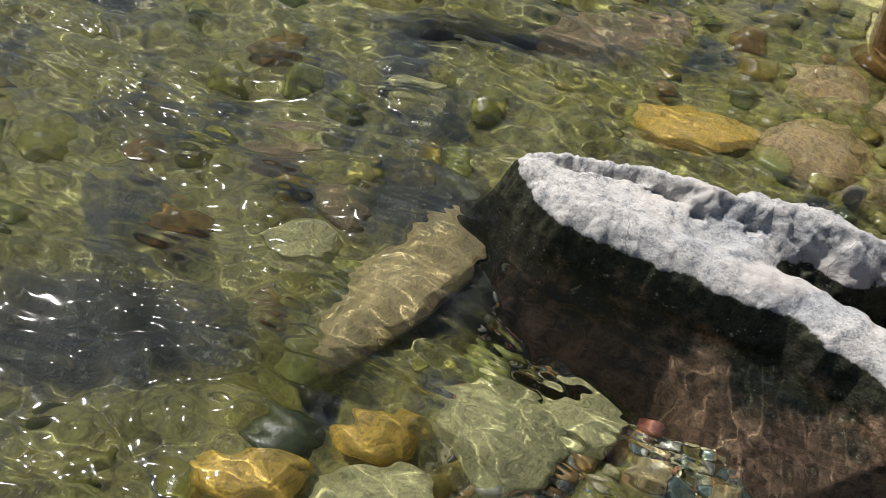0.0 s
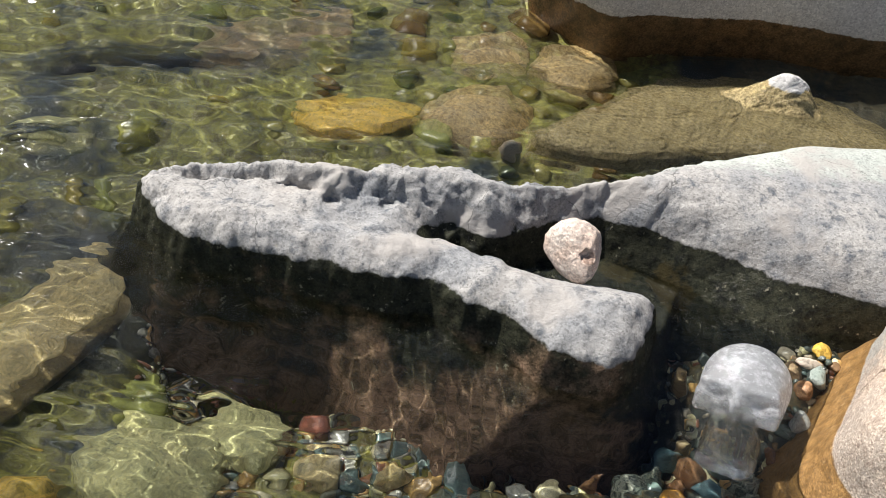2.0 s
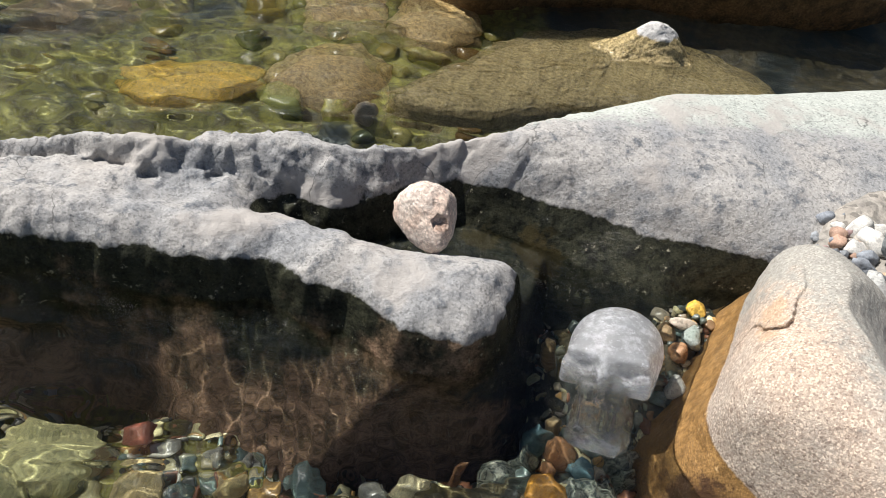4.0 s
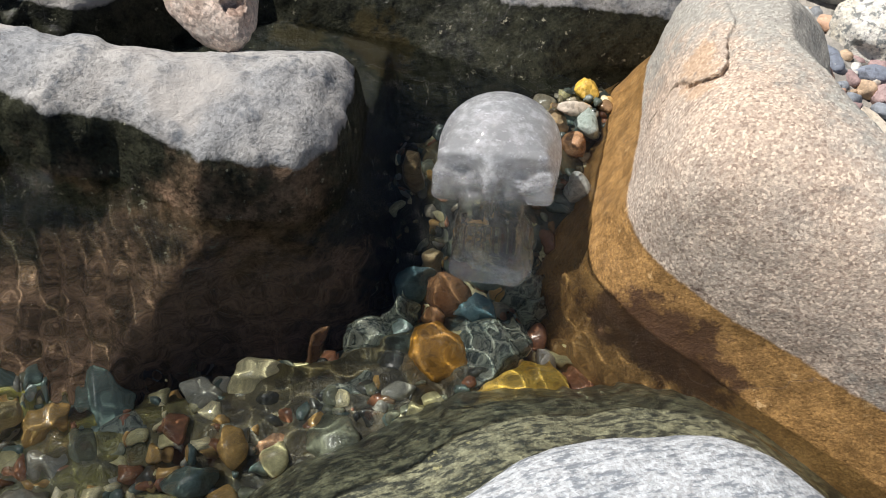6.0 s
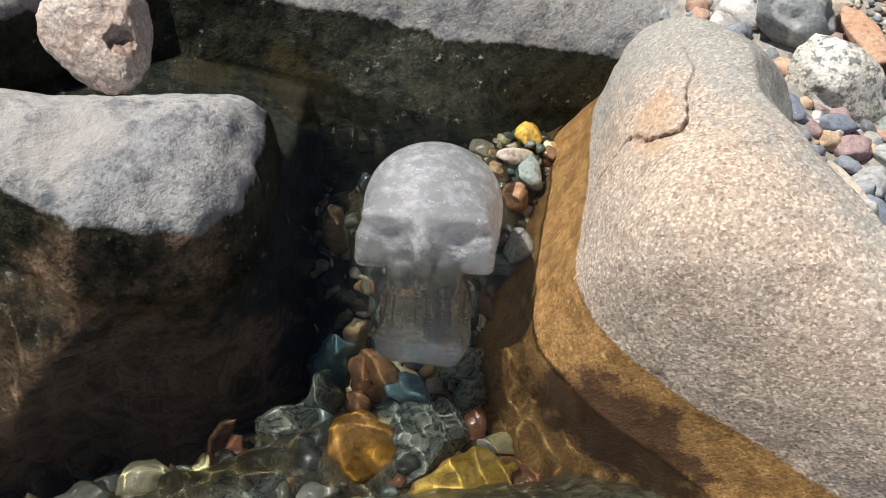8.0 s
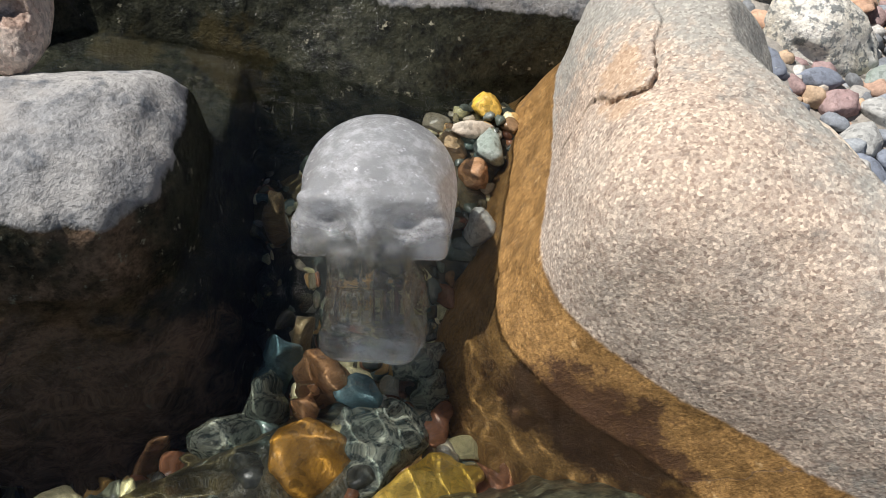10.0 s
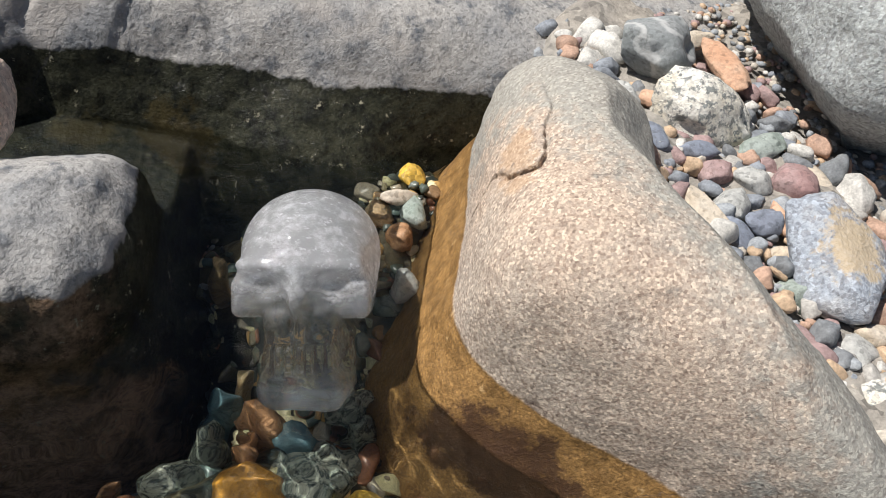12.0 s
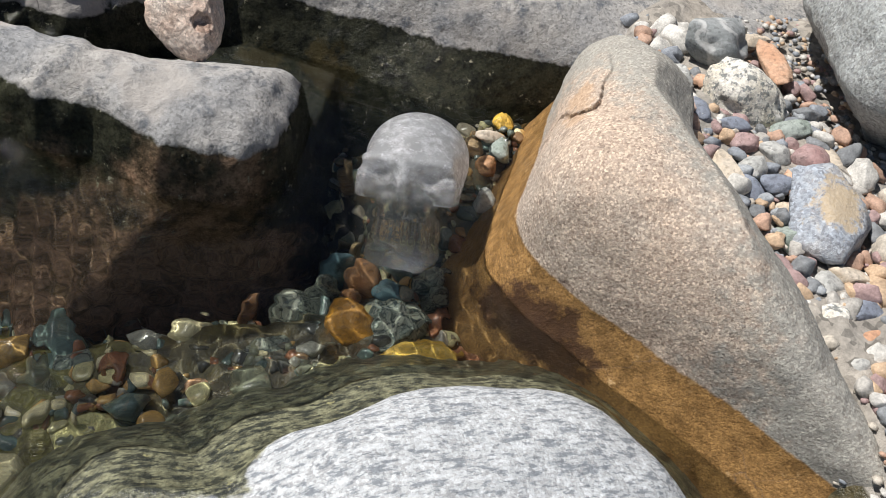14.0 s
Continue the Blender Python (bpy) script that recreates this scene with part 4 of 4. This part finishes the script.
lay("cobble", M_RUSTW, -0.167, -0.049, 0.011, 0.6, 52, -0.13, "small orange wet stone under water")
lay("cobble", M_GREEN, 0.023, -0.057, 0.025, 0.5, -5, -0.08, "dark olive wet stone under water")
lay("cobble", M_RUSTW, -0.216, -0.128, 0.030, 0.6, 1, -0.13, "rusty wet stone under water")
lay("cobble", M_GREEN, -0.323, -0.096, 0.029, 0.6, 0, -0.15, "dark wet stone under water")
lay("cobble", M_TEAL, -0.068, -0.008, 0.017, 0.6, -18, -0.09, "small blue-green wet stone beside the skull")
lay("cobble", M_BROWN, -0.045, -0.002, 0.012, 0.9, 0, -0.075, "round brown pebble in the pool beside the skull")
lay("cobble", M_GREEN, 0.024, -0.078, 0.015, 0.9, 10, -0.078, "dark green round stone in front of the skull")
lay("cobble", M_OLIVE, -0.331, -0.170, 0.056, 0.5, -16, -0.15, "pale olive flat stone under water")
lay("cobble", M_RED, -0.529, -0.001, 0.021, 0.7, -22, -0.13, "brick red wet stone under water")
lay("cobble", M_TANW, -0.518, -0.072, 0.032, 0.6, -24, -0.14, "tan wet stone under water")
lay("cobble", M_TANW, -0.423, -0.068, 0.022, 0.6, 26, -0.13, "tan wet stone under water")
lay("cobble", M_OLIVE, -0.618, -0.021, 0.040, 0.7, -19, -0.15, "grey-green wet stone under water")
lay("sunken_boulder", M_OLIVE, -0.714, -0.087, 0.091, 0.75, 2, -0.13, "large olive algae-covered stone under water")
lay("sunken_boulder", M_OLIVE, -0.616, -0.020, 0.068, 0.6, -8, -0.14, "olive green stone under water")
lay("cobble", M_GOLD, -0.852, -0.154, 0.046, 0.6, 22, -0.13, "yellow ochre stone under water")
lay("sunken_boulder", M_TANW, -0.938, 0.091, 0.168, 0.36, 72, -0.13, "long flat tan stone under water")
lay("cobble", M_OLIVE, -1.118, 0.102, 0.056, 0.5, 22, -0.15, "olive stone under water")
lay("cobble", M_GOLD, -0.994, -0.286, 0.076, 0.42, 31, -0.12, "yellow flat stone under water")
lay("cobble", M_GOLD, -0.871, -0.159, 0.056, 0.55, 35, -0.13, "yellow ochre stone under water")
lay("cobble", M_OLIVE, -0.842, -0.234, 0.087, 0.45, 28, -0.14, "grey-olive flat stone under water")
lay("cobble", M_OLIVE, -1.082, 0.558, 0.072, 0.5, 30, -0.12, "yellowish olive stone under water")
lay("cobble", M_GOLD, -0.569, 0.658, 0.116, 0.4, 20, -0.07, "orange algae-covered stone just under water")
lay("cobble", M_AMBER, -0.339, 0.716, 0.129, 0.6, 35, -0.07, "tan brown stone just under water")
lay("cobble", M_AMBER, -0.302, 0.984, 0.116, 0.5, 35, -0.1, "pale olive stone under water")
lay("cobble", M_AMBER, -0.110, 0.941, 0.107, 0.6, 33, -0.07, "tan stone just under water")
lay("sunken_boulder", M_BROWN, -0.774, 0.925, 0.238, 0.35, 31, -0.12, "broad brown stone under water")
lay("cobble", M_BROWN, -1.234, 0.309, 0.088, 0.4, 34, -0.16, "reddish brown stone under water")
lay("cobble", M_BROWN, -1.090, 0.212, 0.051, 0.5, -12, -0.16, "reddish brown stone under water")
lay("stone_chip", M_TAN, -0.271, 0.591, 0.022, 0.5, 11, -0.03, "small pale chip of stone at the water's edge")
lay("pebble", M_GOLD, 0.160, 0.144, 0.016, 0.85, 20, -0.010, "yellow pebble in shallow water by the slab")
lay("pebble", M_GREYP, 0.105, 0.03, 0.019, 0.6, 70, -0.03, "pale grey pebble between skull and boulder")
lay("pebble", M_RUSTW, 0.120, 0.081, 0.015, 0.8, 10, -0.022, "reddish speckled pebble behind the skull")
lay("pebble", M_BROWN, -0.035, 0.1, 0.014, 0.6, 110, -0.06, "tan pebble beside the skull")
lay("pebble", M_BROWN, 0.11, 0.112, 0.018, 0.7, 50, -0.024, "olive brown pebble behind the skull")
lay("pebble", M_GREENP, 0.143, 0.098, 0.02, 0.6, 60, -0.018, "grey-green pebble in shallow water")
lay("pebble", M_TAN, 0.135, 0.12, 0.022, 0.3, -10, -0.012, "thin pale sliver of stone in shallow water")


# ---- scattered pebbles ----
KINDS_DRY = [pebble_mesh("pebble", M_DRY_PEB, 50 + 3 * k, 0.55 + 0.05 * k, 0.34, 3) for k in range(9)]
KINDS_WET = [pebble_mesh("wet_pebble", M_WET_PEB, 90 + 3 * k, 0.55 + 0.05 * k, 0.24, 2 if k > 3 else 3) for k in range(7)]
KINDS_POOL = [pebble_mesh("wet_pebble", M_POOL_PEB, 150 + 3 * k, 0.55 + 0.05 * k, 0.3, 3) for k in range(7)]
KINDS_STREAM = [pebble_mesh("cobble", M_STREAM_PEB, 120 + 3 * k, 0.5 + 0.05 * k, 0.26, 3) for k in range(7)]


# Ellipses over the bed's near-black patches, kept free of strewn pebbles.
DARK_SPOTS = ((-1.3, -0.15, 0.17, 0.12), (-0.95, 0.8, 0.26, 0.09), (-0.98, 0.3, 0.11, 0.08), (-0.83, 0.13, 0.1, 0.1))


def strew(name, kinds, count, spot, sizes, label, group, depth=0.3, gap=0.8):
    """Pebbles of their own, clear of one another and of the single stones."""
    made, tries = [], 0
    rng.seed(len(label) * 7 + count)
    while len(made) < count and tries < count * 40:
        tries += 1
        x, y = spot()
        if ground_at(x, y) < -0.2 or any(((x - a) / c) ** 2 + ((y - b) / d) ** 2 < 1 for a, b, c, d in DARK_SPOTS):
            continue
        r = sizes[0] + (sizes[1] - sizes[0]) * rng.random() ** 2.2
        if any((x - a) ** 2 + (y - b) ** 2 < (gap * (r + c)) ** 2 for a, b, c in made):
            continue
        if any((x - a) ** 2 + (y - b) ** 2 < (0.62 * (w + r)) ** 2 for a, b, h, w in LAID):
            continue
        made.append((x, y, r))
        ob = tagged(new(name, rng.choice(kinds)), label, "pebble", group)
        ob.matrix_world = pose(x, y, ground_at(x, y) + r * depth, rng.uniform(-25, 25), rng.uniform(-25, 25), rng.uniform(0, 360)) @ Matrix.Diagonal((r, r * rng.uniform(0.75, 1.1), r * rng.uniform(0.8, 1.1), 1))


strew("pebble", KINDS_DRY, 165, lambda: (rng.uniform(0.3, 0.5), rng.uniform(-0.36, 0.2)), (0.011, 0.024), "small dry river pebble on the bank", "bank pebbles", 0.45, 0.5)
strew("pebble", KINDS_DRY, 95, lambda: (rng.uniform(0.30, 0.46), rng.uniform(-0.45, -0.2)), (0.009, 0.02), "small dry river pebble beside the tan boulder", "bank pebbles", 0.45, 0.5)
strew("small_pebble", KINDS_DRY, 45, lambda: (rng.uniform(0.29, 0.42), rng.uniform(0.13, 0.24)), (0.006, 0.014), "tiny dry pebble between slab and boulder", "small bank pebbles", 0.6, 0.6)
strew("small_pebble", KINDS_DRY, 250, lambda: (rng.uniform(0.3, 0.48), rng.uniform(-0.34, 0.19)), (0.004, 0.010), "tiny dry river pebble among larger ones", "small bank pebbles", 0.8, 0.6)
strew("wet_pebble", KINDS_POOL, 170, lambda: (rng.gauss(0.07, 0.08), rng.gauss(0.03, 0.1)), (0.006, 0.018), "small wet pebble in the clear pool", "pool pebbles", 0.4, 0.62)
strew("wet_pebble", KINDS_POOL, 200, lambda: (rng.uniform(0.03, 0.25), rng.uniform(-0.05, 0.2)), (0.006, 0.015), "small wet pebble beside the skull", "pool pebbles", 0.7, 0.6)
strew("stream_pebble", KINDS_WET, 290, lambda: (rng.uniform(-0.75, 0.05), rng.uniform(-0.32, -0.02)), (0.009, 0.03), "wet rounded pebble on the stream bed", "stream pebbles", 0.35, 0.65)
strew("cobble", KINDS_STREAM, 55, lambda: (rng.uniform(-0.5, 0.1), rng.uniform(0.55, 1.3)), (0.025, 0.07), "algae-brown cobble behind the slab", "stream cobbles", 0.15, 0.85)
strew("cobble", KINDS_STREAM, 130, lambda: (rng.uniform(-2.0, -0.5), rng.uniform(-0.5, 1.3)), (0.025, 0.07), "algae-brown cobble on the stream bed", "stream cobbles", -0.05, 0.85)


# ---- gravel ----
def gravel(name, material, count, spot, sizes, label):
    ico = bmesh.new()
    bmesh.ops.create_icosphere(ico, subdivisions=1, radius=1.0)
    base = np.array([v.co[:] for v in ico.verts])
    tris = np.array([[v.index for v in f.verts] for f in ico.faces])
    ico.free()
    gen = np.random.RandomState(17)
    verts, faces = [], []
    for k in range(count):
        x, y = spot(gen)
        r = gen.uniform(*sizes)
        shape = base * (1 + 0.25 * gen.standard_normal(base.shape) * 0.5) * np.array((r, r * gen.uniform(0.6, 1), r * gen.uniform(0.5, 0.8)))
        a = gen.uniform(0, 6.3)
        turn = np.array(((math.cos(a), -math.sin(a), 0), (math.sin(a), math.cos(a), 0), (0, 0, 1)))
        verts.append(shape @ turn.T + (x, y, ground_at(x, y) + 0.3 * r))
        faces.append(tris + k * len(base))
    me = mesh_of(name, np.concatenate(verts), [tuple(f) for f in np.concatenate(faces)], material)
    return thing(name, me, label, "gravel", kind="stuff")


def gravel_material(name, stops, rough):
    m, n, l, b = nodes_of(name)
    geo = n.new("ShaderNodeNewGeometry")
    base = ramp(n, l, geo.outputs["Random Per Island"], stops, "CONSTANT")
    fine = noise_node(n, l, geo.outputs["Position"], 400, 3, 0.7)
    l.new(mix(n, l, 0.7, base, mix(n, l, 1.0, base, ramp(n, l, fine, [(0.3, grey(0.4)), (0.55, grey(1.0)), (0.75, grey(1.5))]), "MULTIPLY")), b.inputs["Base Color"])
    b.inputs["Roughness"].default_value = rough
    return m


gravel("bank_gravel", gravel_material("dry_gravel", DRY_STOPS, 0.8), 2600, lambda g: (g.uniform(0.27, 0.75), g.uniform(-0.5, 0.25)), (0.003, 0.007), "fine dry gravel between the bank pebbles")
gravel("pool_gravel", gravel_material("wet_gravel", WET_STOPS, 0.3), 3500, lambda g: (g.uniform(-0.8, 0.22), g.uniform(-0.34, 0.2)), (0.003, 0.010), "fine wet gravel on the pool's bed")

# ---- water ----
def water_lines(lo, hi, a, b):
    """Grid lines, closest between a and b, wider beyond."""
    def step(v):
        d = max(a - v, v - b, 0.0)
        return 0.0017 + min(0.02 * d, 0.0045) + 0.1 * max(0.0, d - 1.4)
    up, down = [(a + b) / 2], [(a + b) / 2]
    while up[-1] < hi:
        up.append(up[-1] + step(up[-1]))
    while down[-1] > lo:
        down.append(down[-1] - step(down[-1]))
    return np.array(down[:0:-1] + up)


wxs, wys = water_lines(-40, 1.0, -0.6, 0.15), water_lines(-14, 6, -0.3, 0.16)
wx, wy = np.meshgrid(wxs, wys)
gen = np.random.RandomState(3)


def ripples(count, lo, hi, heading, spread_by, steep):
    """A sum of plane waves: lengths from lo to hi, headings about an angle in degrees, each of slope steep."""
    z = np.zeros(wx.shape)
    bend_x, bend_y = 0.02 * np.sin(wy * 9 + 1) + 0.012 * np.sin(wx * 17), 0.02 * np.sin(wx * 8) + 0.012 * np.sin(wy * 19 + 2)
    for _ in range(count):
        k = 2 * math.pi / (lo * (hi / lo) ** gen.rand())
        a = radians(heading + spread_by * gen.standard_normal())
        z += steep / k / math.sqrt(count) * np.sin(k * (math.cos(a) * (wx + bend_x) + math.sin(a) * (wy + bend_y)) + gen.uniform(0, 6.28))
    return z


flow = np.clip(ease(-wx, 0.3, 0.75) + ease(wy, 0.42, 0.6), 0, 1)
calm = ripples(14, 0.015, 0.028, 8, 30, 0.10) + ripples(9, 0.014, 0.028, 65, 55, 0.055) + ripples(8, 0.045, 0.1, 60, 80, 0.08)
rush = ripples(18, 0.06, 0.2, 75, 35, 0.31) + ripples(18, 0.02, 0.05, 85, 30, 0.27)
wz = WATER_Z + (1 - flow) * calm + flow * rush * (1 - 0.5 * ease(wy, 0.45, 0.6) * ease(wx, -0.8, -0.4))
turned = np.array(skull.matrix_world.inverted())
flat = np.c_[wx.ravel(), wy.ravel(), np.full(wx.size, WATER_Z), np.ones(wx.size)]
by_skull = np.hypot(wx.ravel(), wy.ravel()) < 0.14
clear_of = np.full(wx.size, 1.0)
clear_of[by_skull] = skull_distance((flat[by_skull] @ turned.T)[:, :3])
wz = wz + 0.003 * np.exp(-np.abs(clear_of.reshape(wx.shape)) / 0.0035)
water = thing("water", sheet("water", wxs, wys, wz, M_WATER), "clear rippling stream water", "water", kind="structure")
tops = []
for ob in scene.objects:
    if ob.type == "MESH" and ob.name in ("tan_boulder", "white_boulder", "forked_grey_slab", "mossy_rock", "pale_rock"):
        from_points = [ob.matrix_world @ v.co for v in ob.data.vertices]
        tops.append(BVHTree.FromPolygons(from_points, [tuple(p.vertices) for p in ob.data.polygons]))
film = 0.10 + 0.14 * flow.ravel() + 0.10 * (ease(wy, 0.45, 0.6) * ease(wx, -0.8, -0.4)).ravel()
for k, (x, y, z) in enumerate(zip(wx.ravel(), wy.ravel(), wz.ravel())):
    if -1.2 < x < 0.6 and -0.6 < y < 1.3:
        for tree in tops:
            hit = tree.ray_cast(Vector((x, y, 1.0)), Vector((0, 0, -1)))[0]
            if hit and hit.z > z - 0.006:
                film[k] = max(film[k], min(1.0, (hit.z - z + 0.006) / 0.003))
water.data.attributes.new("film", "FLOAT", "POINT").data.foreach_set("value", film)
water.data.attributes.new("chop", "FLOAT", "POINT").data.foreach_set("value", (ease(-wx, 0.85, 1.25) * ease(np.sin(wx * 5 + 2 * np.sin(wy * 4)) * np.sin(wy * 6 + 1.5 * np.sin(wx * 3)), -0.2, 0.35)).ravel())
water.cycles.is_caustics_caster = True
for ob in scene.objects:
    if ob.type == "MESH" and ob.name not in ("water", "crystal_skull"):
        ob.cycles.is_caustics_receiver = True
